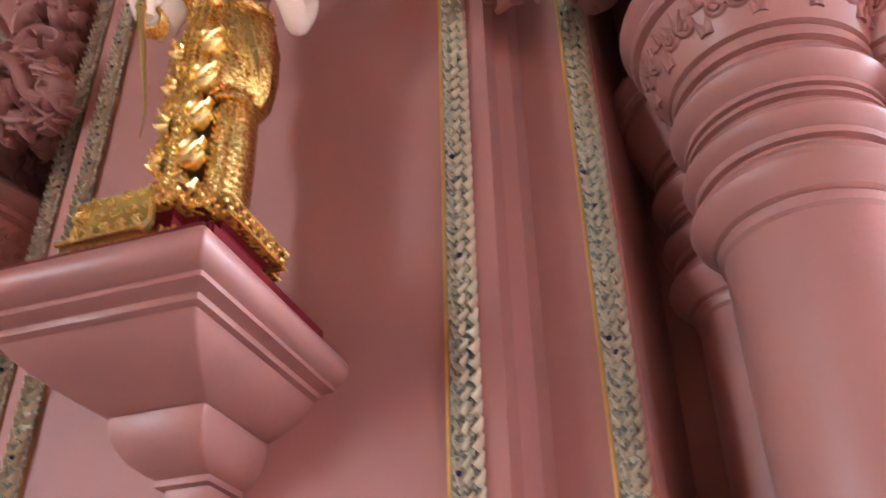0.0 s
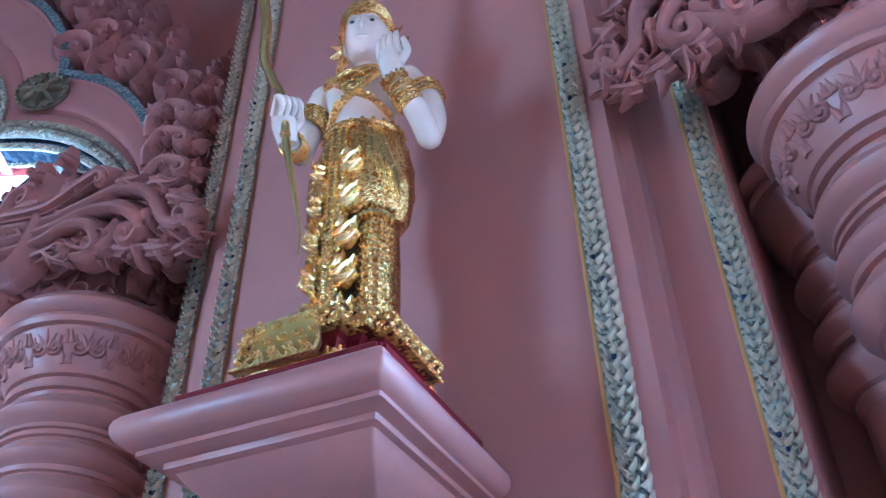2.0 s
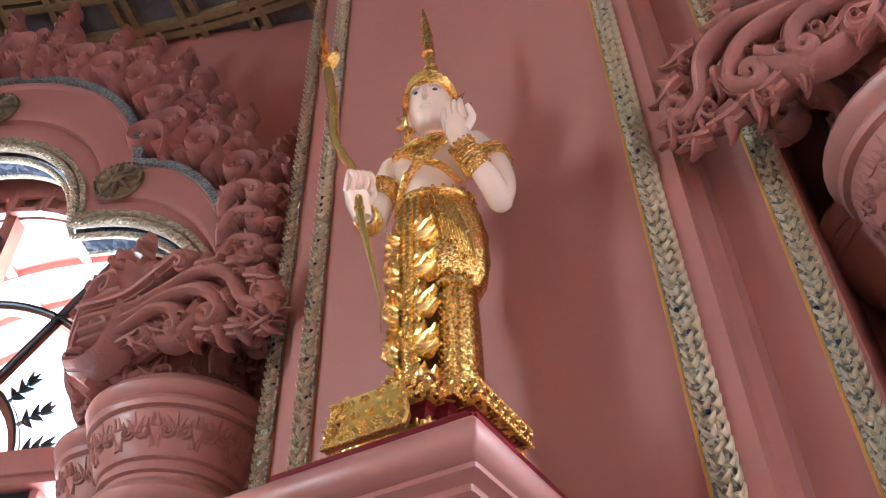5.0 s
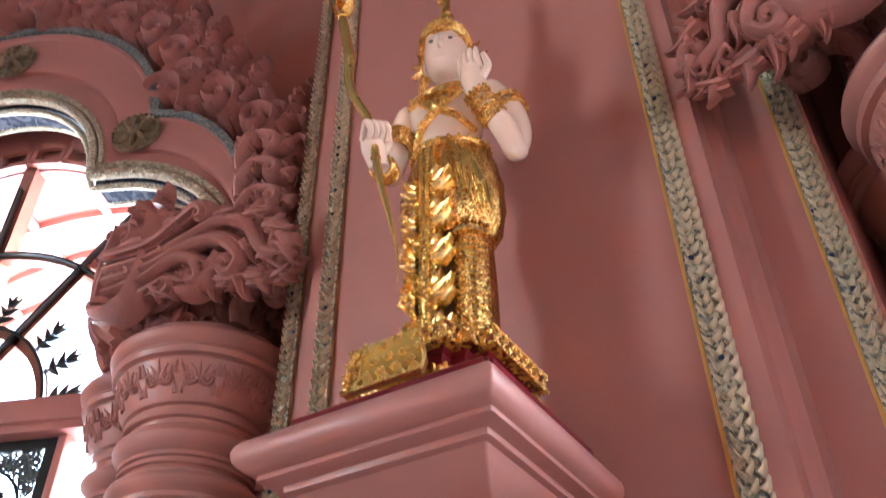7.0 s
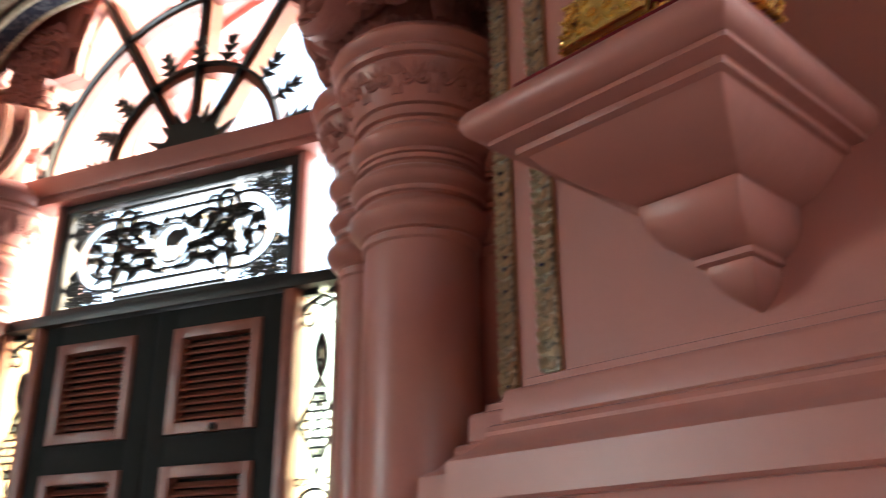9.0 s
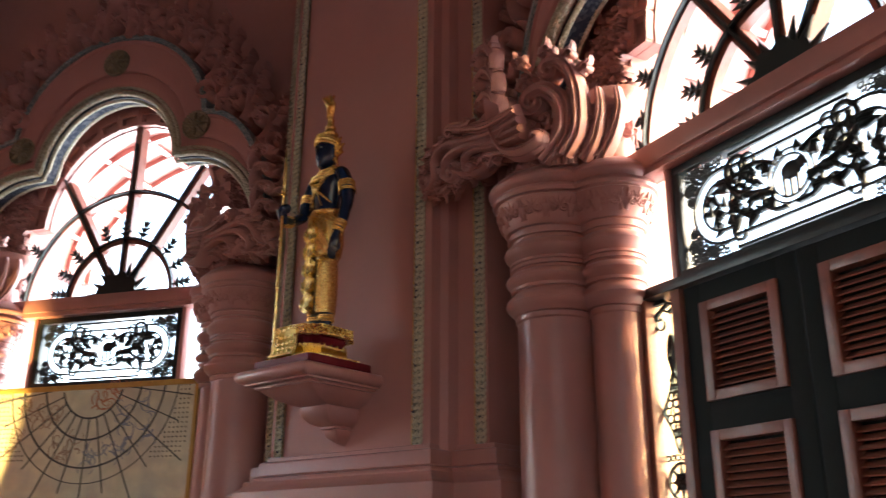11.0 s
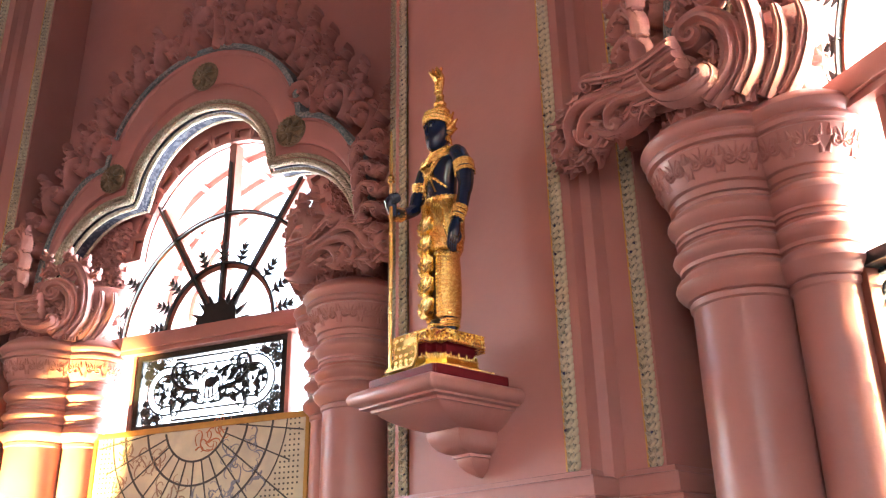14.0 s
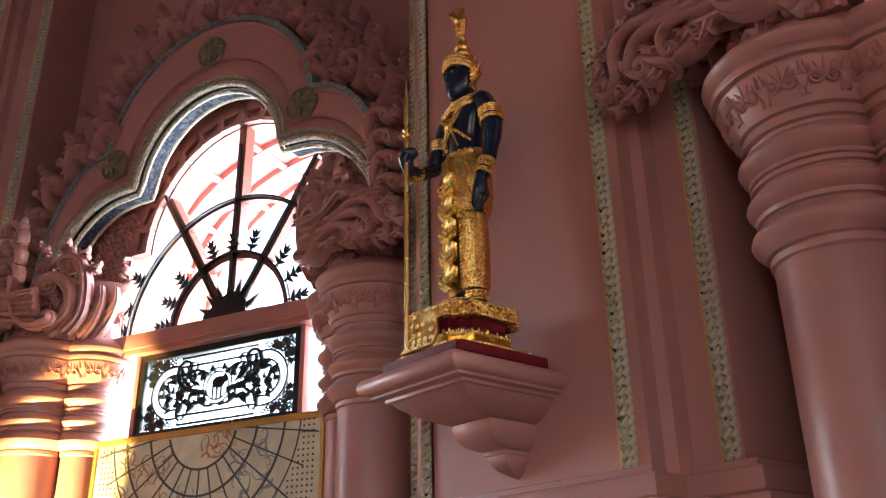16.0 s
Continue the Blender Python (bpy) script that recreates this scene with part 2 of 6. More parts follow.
def ribbon(bm, pts, w0, w1, d, mid=1.0, place=None, mi=0, lift=0.0):
    """A half-round ribbon, w0 to w1 wide, with depth d, on a flat way."""
    rs, n = [], len(pts)
    for i, (x, y) in enumerate(pts):
        a, b = pts[max(i - 1, 0)], pts[min(i + 1, n - 1)]
        tx, ty = b[0] - a[0], b[1] - a[1]
        l = math.hypot(tx, ty) or 1
        nx, ny = -ty / l, tx / l
        s = i / (n - 1)
        w = max(0.0015, (w0 + (w1 - w0) * s) * (1 + (mid - 1) * math.sin(math.pi * s)))
        dd = d * (0.45 + 0.55 * min(1, w / max(w0, 1e-6)))
        ring = [(-w, -0.6 * dd), (-w, 0.30 * dd), (-0.84 * w, 0.52 * dd), (-0.70 * w, 0.44 * dd), (-0.5 * w, 0.78 * dd), (0.0, 1.0 * dd), (0.55 * w, 0.84 * dd), (w, 0.25 * dd), (w, -0.6 * dd)]
        if w0 >= 0.026:
            ring = [(-w, -0.6 * dd), (-w, 0.25 * dd), (-0.74 * w, 0.72 * dd), (-0.40 * w, 0.58 * dd), (-0.14 * w, 0.98 * dd), (0.2 * w, 0.98 * dd), (0.44 * w, 0.58 * dd), (0.78 * w, 0.68 * dd), (w, 0.2 * dd), (w, -0.6 * dd)]
        q = [Vector((x + o * nx, y + o * ny, h + lift)) for o, h in ring]
        rs.append([place @ p for p in q] if place is not None else q)
    rings(bm, rs, mi=mi)


def flame(bm, x, y, head, length, w, d=0.03, k=6.0, place=None, lift=0.0, n=9):
    ribbon(bm, clothoid(x, y, head, length, k, -k * 1.4, 1.0, n), w, 0.001, d, 1.25, place, lift=lift)


def curl(bm, x, y, head, length, turn, w, d=0.05, place=None, lift=0.0, p=2.2, k0=0.0, n=26):
    """A stem that winds up into a volute; turn > 0 to the left."""
    ribbon(bm, clothoid(x, y, head, length, k0, turn / length, p, n), w, w * 0.32, d, 1.0, place, lift=lift)
    e = clothoid(x, y, head, length, k0, turn / length, p, n)[-1]
    c = Vector((e[0], e[1], lift + d * 0.35))
    ball(bm, place @ c if place is not None else c, w * 0.55, seg=8)


def volute(bm, x, y, head, stem, bend, r0, turns, way, w, d=0.035, place=None, lift=0.0):
    """A stem that bends a little and then winds up tightly; way +1 to the left, -1 to the right."""
    h, pts, n = radians(head), [], 7
    for i in range(n):
        pts.append((x, y))
        h += bend * stem / n
        x, y = x + stem / n * math.cos(h), y + stem / n * math.sin(h)
    m = int((13 if r0 < 0.08 else 22) * turns)
    for i in range(m + 1):
        pts.append((x, y))
        s = i / m
        r = r0 * (1 - 0.80 * s ** 0.85)
        a = 2 * math.pi * turns / m
        h += way * a
        x, y = x + r * a * math.cos(h), y + r * a * math.sin(h)
    ribbon(bm, pts, w, w * 0.5, d, 1.0, place, lift=lift)
    c = Vector((pts[-1][0], pts[-1][1], lift + d * 0.3))
    ball(bm, place @ c if place is not None else c, r0 * 0.22, seg=8)


def hook(bm, x, y, head, length, w, way, d=0.03, place=None, lift=0.0):
    """A flame bud with a hooked tip."""
    ribbon(bm, clothoid(x, y, head, length, -way * 7, way * 26, 1.3, 8), w, 0.0012, d, 1.35, place, lift=lift)


def kranok(seed, tilt):
    """One flame-leaf of a crest, about 0.2 wide and 0.4 high; its stem starts tilted and turns upright."""
    r = random.Random(seed)
    j = lambda a: r.uniform(-a, a)
    bm = bmesh.new()
    head, stem = 84 - tilt + j(4), 0.19 + 0.001 * tilt
    bend = radians(tilt + 20) / stem
    way = clothoid(0.05, -0.045, head, stem, bend, bend, 1.0, 8)
    x1, y1 = way[-1]
    x0, y0 = way[6]
    volute(bm, 0.05, -0.045, head, stem, bend, 0.080 + j(0.005), 1.3, 1, 0.0225, 0.055, None, 0.012)
    # curls beside the foot
    volute(bm, 0.08, -0.03, 58 - tilt * 0.8, 0.07, 0, 0.032, 1.25, -1, 0.018, 0.044, None, 0.004)
    # tongue that climbs from the back of the crook
    tongue = clothoid(x0 + 0.012, y0 - 0.02, 58 - tilt * 0.25 + j(4), 0.30, 9.0, -11, 1.0, 14)
    ribbon(bm, tongue, 0.025, 0.004, 0.050, 1.2, None)
    tx, ty = tongue[5]
    volute(bm, tx - 0.012, ty + 0.01, 138, 0.035, 0, 0.030, 1.3, 1, 0.016, 0.046, None, 0.010)
    volute(bm, tx + 0.016, ty - 0.03, 40, 0.035, 0, 0.026, 1.3, -1, 0.015, 0.044, None, 0.008)
    for q, h, l, g in ((3, 16, 0.07, 1), (6, 28, 0.065, 1), (8, 140, 0.05, -1), (8, 38, 0.055, 1), (10, 132, 0.05, -1), (11, 50, 0.05, 1), (13, 98, 0.07, 1)):
        hook(bm, tongue[q][0], tongue[q][1], h + j(8), l, 0.0185, g, 0.040, None, 0.008)
    for q, h, l in ((2, 8, 0.065), (5, 18, 0.06)):
        hook(bm, way[q][0] + 0.012, way[q][1], h - tilt * 0.6 + j(9), l, 0.0185, 1, 0.038, None, 0.004)
    hook(bm, x1 - 0.12, y1 + 0.05, 130, 0.055, 0.018, -1, 0.038, None, 0.006)
    return finish("crest_leaf", bm, M_CARVE)


# ---- floor, ceiling, ground ----
def polygon(r, z, n=48):
    return [(r * math.cos(2 * math.pi * i / n), r * math.sin(2 * math.pi * i / n), z) for i in range(n)]


bm = bmesh.new()
rings(bm, [polygon(6.6, -0.12), polygon(6.6, 0.0)])
tagged(part("floor", bm, M_FLOOR), "brown polished marble floor of the round hall", "floor", kind="structure")
bm = bmesh.new()
rings(bm, [polygon(400, -0.9, 32), polygon(400, -0.6, 32)])
tagged(part("ground", bm, mat("pale_paving", (0.35, 0.33, 0.3), 0.8)), "pale paved ground outside the hall", "ground", kind="structure")

# coffered ceiling: one mesh, slots 0 grey panel, 1 gilt rib
bm = bmesh.new()
rings(bm, [polygon(6.7, CEIL + 0.06), polygon(6.7, CEIL + 0.3)])
for k in range(64):
    a = 2 * math.pi * (k + 0.5) / 64
    c, s = math.cos(a), math.sin(a)
    for off in (-0.055, 0.055):
        t = bmesh.new()
        bbox(t, 3.0, 6.7, off - 0.022, off + 0.022, CEIL + 0.0, CEIL + 0.07, 0.008)
        merge(bm, t, 1, Matrix(((c, -s, 0, 0), (s, c, 0, 0), (0, 0, 1, 0), (0, 0, 0, 1))))
for r in (3.1, 4.0, 4.9, 5.7, 6.12):
    for d, h in ((0.0, 0.03), (0.07, 0.045)):
        rs = []
        for i in range(97):
            a = 2 * math.pi * i / 96
            rs.append([((r + d + q) * math.cos(a), (r + d + q) * math.sin(a), CEIL + z) for q, z in ((-0.03, 0.07), (-0.025, -h), (0.025, -h), (0.03, 0.07))])
        rings(bm, rs, caps=False, mi=1)
tagged(part("ceiling", bm, [M_CEIL, mat("dull_gilt_ceiling_rib", (0.36, 0.28, 0.14), 0.45, 0.4, 0.2, 30, 0.01, 60)]), "coffered ceiling of grey panels with dull gilt ribs", "ceiling", kind="structure")

# lower coffered soffit over the bay of the door: one mesh, same slots
bm = bmesh.new()
A0, A1, LOW = WIN_AZ - 19.5, WIN_AZ + 19.5, 5.74


def sector(r0, r1, z0, z1, a0, a1, n, mi):
    rs = []
    for i in range(n + 1):
        a = radians(a0 + (a1 - a0) * i / n)
        rs.append([(r * math.cos(a), r * math.sin(a), z) for r, z in ((r0, z0), (r1, z0), (r1, z1), (r0, z1))])
    rings(bm, rs, mi=mi)


sector(4.9, 6.6, LOW + 0.05, LOW + 0.25, A0, A1, 20, 0)
for r in (4.92, 5.0, 5.35, 5.42, 5.78, 5.85, 6.08, 6.14):
    sector(r - 0.022, r + 0.022, LOW, LOW + 0.06, A0, A1, 20, 1)
for k in range(13):
    for o in (-0.35, 0.35):
        a = A0 + (A1 - A0) * k / 12 + o
        sector(4.9, 6.6, LOW + 0.004, LOW + 0.06, a - 0.18, a + 0.18, 1, 1)
GILT = mat("dull_gilt_rib", (0.36, 0.28, 0.14), 0.45, 0.4, 0.2, 30, 0.01, 60)
tagged(part("ceiling_gallery", bm, [M_CEIL, GILT]), "coffered gallery soffit of grey panels with dull gilt ribs", "ceiling", kind="structure")

# ---- walls ----
PANEL_V, STEP_V, WALL_V = 5.69, 5.84, 6.16


def panel_wall(m, detail):
    bm = bmesh.new()
    right = [(0.565, PANEL_V), (0.572, PANEL_V + 0.06), (0.60, PANEL_V + 0.09), (0.612, STEP_V), (0.79, STEP_V), (0.80, STEP_V + 0.1), (0.84, 6.42)]
    plan = [(-u, v) for u, v in right[::-1]] + right + [(0.84, 6.55), (-0.84, 6.55)]
    prism(bm, plan, 0, CEIL + 0.05)
    wall = part("wall_panel", bm, M_WALL, None, m=pan(m) @ PANEL_SHIFT, angle=30)
    wall.name = "wall_panel_%d" % (m % 8 + 1)
    tagged(wall, "projecting pink painted wall panel with stepped edges", "wall", kind="structure")
    # stepped ledge under the panel
    bm = bmesh.new()
    way = [(-0.82, 6.3), (-0.82, STEP_V), (-0.562, STEP_V), (-0.562, PANEL_V), (0.562, PANEL_V), (0.562, STEP_V), (0.82, STEP_V), (0.82, 6.3)]
    prof = [(-0.1, 1.905), (0.006, 1.905), (0.010, 1.902), (0.012, 1.884), (0.034, 1.880), (0.040, 1.876), (0.044, 1.868), (0.046, 1.812), (0.042, 1.806), (0.062, 1.802), (0.068, 1.797), (0.072, 1.786), (0.070, 1.778), (0.082, 1.762), (0.104, 1.742), (0.128, 1.730), (0.134, 1.724),
            (0.136, 1.640), (0.130, 1.632), (0.158, 1.625), (0.166, 1.60), (0.166, 1.50), (0.15, 1.48), (0.15, 0.3), (0.2, 0.27), (0.2, 0.0), (-0.1, 0.0)]
    sweep(bm, way, prof)
    lg = part("wall_ledge", bm, M_GLOSS, wall, "glossy pink stepped ledge moulding", angle=30)
    return wall


def opening(n=24, a=0.86, z0=3.72, b=0.90):
    return [(a * math.cos(math.pi * i / n), z0 + b * math.sin(math.pi * i / n)) for i in range(n + 1)]


def window_wall(m):
    bm = bmesh.new()
    arch = opening()
    out = [(-1.85, 0), (-1.85, CEIL + 0.05), (1.85, CEIL + 0.05), (1.85, 0)] + ([] if m in (3, 4, 5) else [(0.86, 0)] + arch + [(-0.86, 0)])
    plate(bm, out, WALL_V, WALL_V + 0.34)
    w = part("wall_window", bm, M_WALL, None, m=win(m), angle=30)
    w.name = "wall_window_%d" % (m % 8 + 1)
    return tagged(w, "pink painted wall round an arched window opening", "wall", kind="structure")


for k in range(8):
    panel_wall(k, k in (0, 1, 2))
    window_wall(k)


# ---- mosaic strips on the panel edges ----
def strip_base(side, length):
    """side: +1 has its gold line at the left. Own frame: x across, y out of the wall (towards -), z up."""
    bm = bmesh.new()
    w = 0.022
    bbox(bm, -w, w, -0.010, 0.02, 0, length, 0.004, 0)
    bbox(bm, side * -w - 0.009, side * -w, -0.008, 0.02, 0, length, 0.003, 1)
    return finish("mosaic_strip", bm, [M_MOSAIC, M_GOLDLINE])


TO_WALL = Matrix(((1, 0, 0, 0), (0, 0, -1, 0), (0, 1, 0, 0), (0, 0, 0, 1)))


def strip_leaf(s, turn):
    bm = bmesh.new()
    ribbon(bm, clothoid(0, 0, 90 - s * turn, 0.027, s * 14, s * 22, 1, 3), 0.0055, 0.0015, 0.016, 1.3, TO_WALL)
    return finish("leaf", bm, M_LEAF)


def strip_tooth(s):
    bm = bmesh.new()
    ribbon(bm, [(0, 0), (s * 0.009, 0.010), (s * 0.015, 0.027)], 0.009, 0.001, 0.018, 1, TO_WALL)
    return finish("tooth", bm, M_LEAF)


STRIP_Z = 1.905
SPACE = 0.031
STRIP = {s: strip_base(s, CEIL - STRIP_Z) for s in (-1, 1)}
LEAF = {s: [strip_leaf(s, a) for a in (38, 47, 56)] for s in (-1, 1)}
TOOTH = {s: strip_tooth(s) for s in (-1, 1)}
GEMS = []
for gm in (M_GEM, M_MOSAIC):
    bm = bmesh.new()
    ball(bm, (0, 0, 0), 0.0062, seg=6)
    GEMS.append(finish("gem", bm, gm))


def strip_pieces(s, seed, z0, z1):
    r = random.Random(seed)
    out = []
    for i in range(int(z0 / SPACE), int(z1 / SPACE)):
        z = 0.008 + i * SPACE
        for q in (-1, 1):
            out.append(("leaf", r.choice(LEAF[q]), (q * 0.002, -0.010, z + r.uniform(-0.004, 0.004))))
        if r.random() < 0.6:
            out.append(("gem", GEMS[0 if r.random() < 0.4 else 1], (r.uniform(-0.016, 0.016), -0.016, z + 0.02)))
        out.append(("tooth", TOOTH[s], (s * 0.020, -0.004, z)))
    return out


def strip_rest(s, z0, z1):
    bm = bmesh.new()
    for _, me, p in strip_pieces(s, 77, z0, z1):
        t = bmesh.new()
        t.from_mesh(me)
        merge(bm, t, None, Matrix.Translation(p))
    return finish("mosaic_leaves", bm, M_LEAF)


SPLIT = 2.4
REST = {s: strip_rest(s, SPLIT, CEIL - STRIP_Z) for s in (-1, 1)}
FULL = {s: strip_rest(s, 0, CEIL - STRIP_Z) for s in (-1, 1)}


def mosaic_strip(m, s, u, v, seed):
    ob = part("mosaic_strip", STRIP[s], None, None, m=pan(m) @ PANEL_SHIFT @ pose(s * u, v - 0.004, STRIP_Z))
    tagged(ob, "cream and grey-green mosaic strip with gold edge on pink wall", "wall trim", "mosaic strips", "structure")
    near = m in (0, 1)
    tagged(part("mosaic_leaves", (REST if near else FULL)[s], None, ob), kind="stuff")
    if near:
        for name, me, p in strip_pieces(s, seed, 0, SPLIT):
            part(name, me, None, ob, m=Matrix.Translation(p))
    return ob


for m in (-1, 0, 1, 2):
    for u, v in ((0.487, PANEL_V), (0.747, STEP_V)):
        for s in (-1, 1):
            if (m == -1 and s > 0) or (m == 2 and s < 0):
                continue
            mosaic_strip(m, s, u, v, m * 9 + s + int(u * 10))


# ---- trefoil arch ----
def arch_half(outer, n=22):
    pts = []
    if outer:
        R, C, L = 0.79, 4.23, (0.80, 3.45, 0.50, 0.84)
        end = 6
    else:
        R, C, L = 0.585, 4.02, (0.66, 3.40, 0.60, 0.64)
        end = 2
    for i in range(n + 1):
        a = radians(90 - (90 - end) * i / n)
        pts.append((R * math.cos(a), C + R * math.sin(a)))
    cx, cz, a_, b_ = L
    for i in range(1, n + 1):
        a = radians(92 - 92 * i / n)
        pts.append((cx + a_ * math.cos(a), cz + b_ * math.sin(a)))
    return pts


def arch_curve(outer, n=22):
    h = arch_half(outer, n)
    return [(-u, z) for u, z in h[::-1]] + h[1:]


def offset(curve, d):
    out = []
    for i, (u, z) in enumerate(curve):
        a, b = curve[max(i - 1, 0)], curve[min(i + 1, len(curve) - 1)]
        tx, tz = b[0] - a[0], b[1] - a[1]
        l = math.hypot(tx, tz)
        out.append((u - tz / l * d, z + tx / l * d))
    return out


ARCH_V = 5.84
INNER, OUTER = arch_curve(False), arch_curve(True)
# moulded fascia: front face slightly hollow, with a raised lip within the rope
bm = bmesh.new()
rs = []
for i in range(len(INNER)):
    a, b = Vector(INNER[i]), Vector(OUTER[i])
    row = []
    for s, v in ((0.0, ARCH_V + 0.2), (0.0, ARCH_V + 0.02), (0.08, ARCH_V + 0.0), (0.22, ARCH_V + 0.002), (0.36, ARCH_V + 0.016), (0.37, ARCH_V - 0.008), (0.42, ARCH_V - 0.016), (0.5, ARCH_V - 0.018), (0.9, ARCH_V - 0.014), (0.92, ARCH_V - 0.026), (0.97, ARCH_V - 0.028), (1.0, ARCH_V - 0.01), (1.0, ARCH_V + 0.32)):
        p = a.lerp(b, s)
        row.append((p.x, v, p.y))
    rs.append(row)
rings(bm, rs)
ME_FASCIA = finish("arch_fascia", bm, M_WALL, angle=50)


def rope_mesh(d, r, v):
    bm = bmesh.new()
    c = offset(INNER, d)
    tube(bm, [(u, v, z) for u, z in c], r, 10)
    # twisted strands laid on the core
    acc = 0.0
    for i in range(len(c) - 1):
        a, b = Vector((c[i][0], v, c[i][1])), Vector((c[i + 1][0], v, c[i + 1][1]))
        k = max(1, int((b - a).length / 0.016))
        for j in range(k):
            p = a.lerp(b, (j + 0.5) / k)
            dr = (b - a).normalized()
            side = Vector((0, -1, 0)).cross(dr)
            t = bmesh.new()
            w = (dr * 0.8 + side * 0.75).normalized() * r * 1.15
            q = p + Vector((0, -r * 0.72, 0))
            tube(t, [q - w, q + Vector((0, -r * 0.25, 0)), q + w], [r * 0.25, r * 0.42, r * 0.25], 5)
            merge(bm, t)
    return finish("rope_moulding", bm, M_ROPE)


ROPES = [rope_mesh(-0.018, 0.020, ARCH_V + 0.012), rope_mesh(0.02, 0.013, ARCH_V), rope_mesh(-0.055, 0.014, ARCH_V + 0.05), rope_mesh(-0.02, 0.016, ARCH_V + 0.175)]
# tiled underside of the arch, its shade carried by the darkened tile colour
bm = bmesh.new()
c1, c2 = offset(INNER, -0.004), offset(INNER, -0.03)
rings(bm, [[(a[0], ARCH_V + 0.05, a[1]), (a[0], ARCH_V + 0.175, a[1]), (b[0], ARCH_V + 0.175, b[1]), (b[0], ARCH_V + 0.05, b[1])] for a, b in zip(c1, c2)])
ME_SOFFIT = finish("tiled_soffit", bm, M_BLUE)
bm = bmesh.new()
rings(bm, [[(p[0], ARCH_V - 0.045, p[1]), (q[0], ARCH_V - 0.04, q[1]), (q[0], ARCH_V + 0.1, q[1]), (p[0], ARCH_V + 0.1, p[1])] for p, q in zip(offset(OUTER, -0.006), offset(OUTER, 0.03))])
ME_BAND = finish("mosaic_band", bm, M_BAND)
# coffered inner arch at the window plane
bm = bmesh.new()


def ell(i, n, da, v):
    a = math.pi * i / n
    return ((0.86 - da) * math.cos(a), v, 3.72 + (0.90 - da) * math.sin(a))


for i in range(14):
    i0, i1 = i + 0.08, i + 0.92
    rs = []
    for k in range(5):
        x = i0 + (i1 - i0) * k / 4
        rs.append([ell(x, 14, d, v) for d, v in ((0.0, WALL_V - 0.02), (0.05, WALL_V - 0.02), (0.05, WALL_V + 0.0), (0.0, WALL_V + 0.0))])
    rings(bm, rs)
    rs = []
    for k in range(5):
        x = i0 + (i1 - i0) * k / 4
        rs.append([ell(x, 14, d, v) for d, v in ((0.12, WALL_V - 0.02), (0.145, WALL_V - 0.02), (0.145, WALL_V + 0.02), (0.12, WALL_V + 0.02))])
    rings(bm, rs)
    for e in (i0, i1):
        rs = [[ell(e + o, 14, d, v) for o, v in ((-0.07, WALL_V - 0.02), (0.07, WALL_V - 0.02), (0.07, WALL_V + 0.03), (-0.07, WALL_V + 0.03))] for d in (0.0, 0.14)]
        rings(bm, rs)
rings(bm, [[ell(x / 2, 14, d, v) for d, v in ((0.0, WALL_V + 0.03), (0.15, WALL_V + 0.03), (0.15, WALL_V + 0.10), (0.0, WALL_V + 0.10))] for x in range(29)])
ME_COFFER = finish("coffered_arch_frame", bm, M_DARKPINK, angle=30)
TILTS = (0, 0, 18, 18, 38, 38, 55, 55)
KR = [kranok(s, a) for s, a in enumerate(TILTS)]


def rosette():
    bm = bmesh.new()
    lathe(bm, [(0.105, 0.0), (0.108, 0.012), (0.10, 0.022), (0.092, 0.015), (0.03, 0.018), (0.028, 0.034), (0.012, 0.04), (0.004, 0.036)], seg=28)
    for k in range(8):
        a = 2 * math.pi * k / 8
        t = bmesh.new()
        ribbon(t, [(0.03, 0), (0.055, 0), (0.085, 0)], 0.010, 0.004, 0.026, 1.9)
        merge(bm, t, 0, pose(0, 0, 0.016, 0, 0, math.degrees(a)))
    for k in range(24):
        a = 2 * math.pi * k / 24
        ball(bm, (0.099 * math.cos(a), 0.099 * math.sin(a), 0.022), 0.008, seg=6)
    return finish("rosette", bm, mat("bronze_green_rosette", (0.22, 0.18, 0.11), 0.4, 0.4, 0.3, 40, 0.004, 90))


FACE = Matrix(((1, 0, 0, 0), (0, 0, -1, 0), (0, 1, 0, 0), (0, 0, 0, 1)))    # own x, y, z to across, up, out of the wall


def lobe_carving():
    """Small close-set curls on the wall within a side lobe of the arch."""
    bm, r = bmesh.new(), random.Random(12)
    P = Matrix.Translation((0, WALL_V - 0.012, 0)) @ FACE
    for i in range(12):
        for j in range(16):
            x, y = 0.80 + 0.048 * i + 0.024 * (j % 2), 3.28 + 0.046 * j
            if ((x - 0.66) / 0.66) ** 2 + ((y - 3.40) / 0.68) ** 2 < 1 and (x / 0.87) ** 2 + ((y - 3.72) / 0.91) ** 2 > (1.0 if y > 3.72 else -9 if x > 0.87 else 99):
                g = r.choice((-1, 1))
                volute(bm, x, y, 80 + r.uniform(-40, 40), 0.030, 0, 0.024, 1.2, g, 0.0115, 0.040, P, r.uniform(0, 0.01))
                hook(bm, x + 0.012 * g, y + 0.012, 90 + r.uniform(-50, 50), 0.055, 0.013, -g, 0.045, P, 0.004)
    return finish("lobe_carving", bm, M_CARVE)


ME_LOBE = lobe_carving()
ME_ROS = rosette()


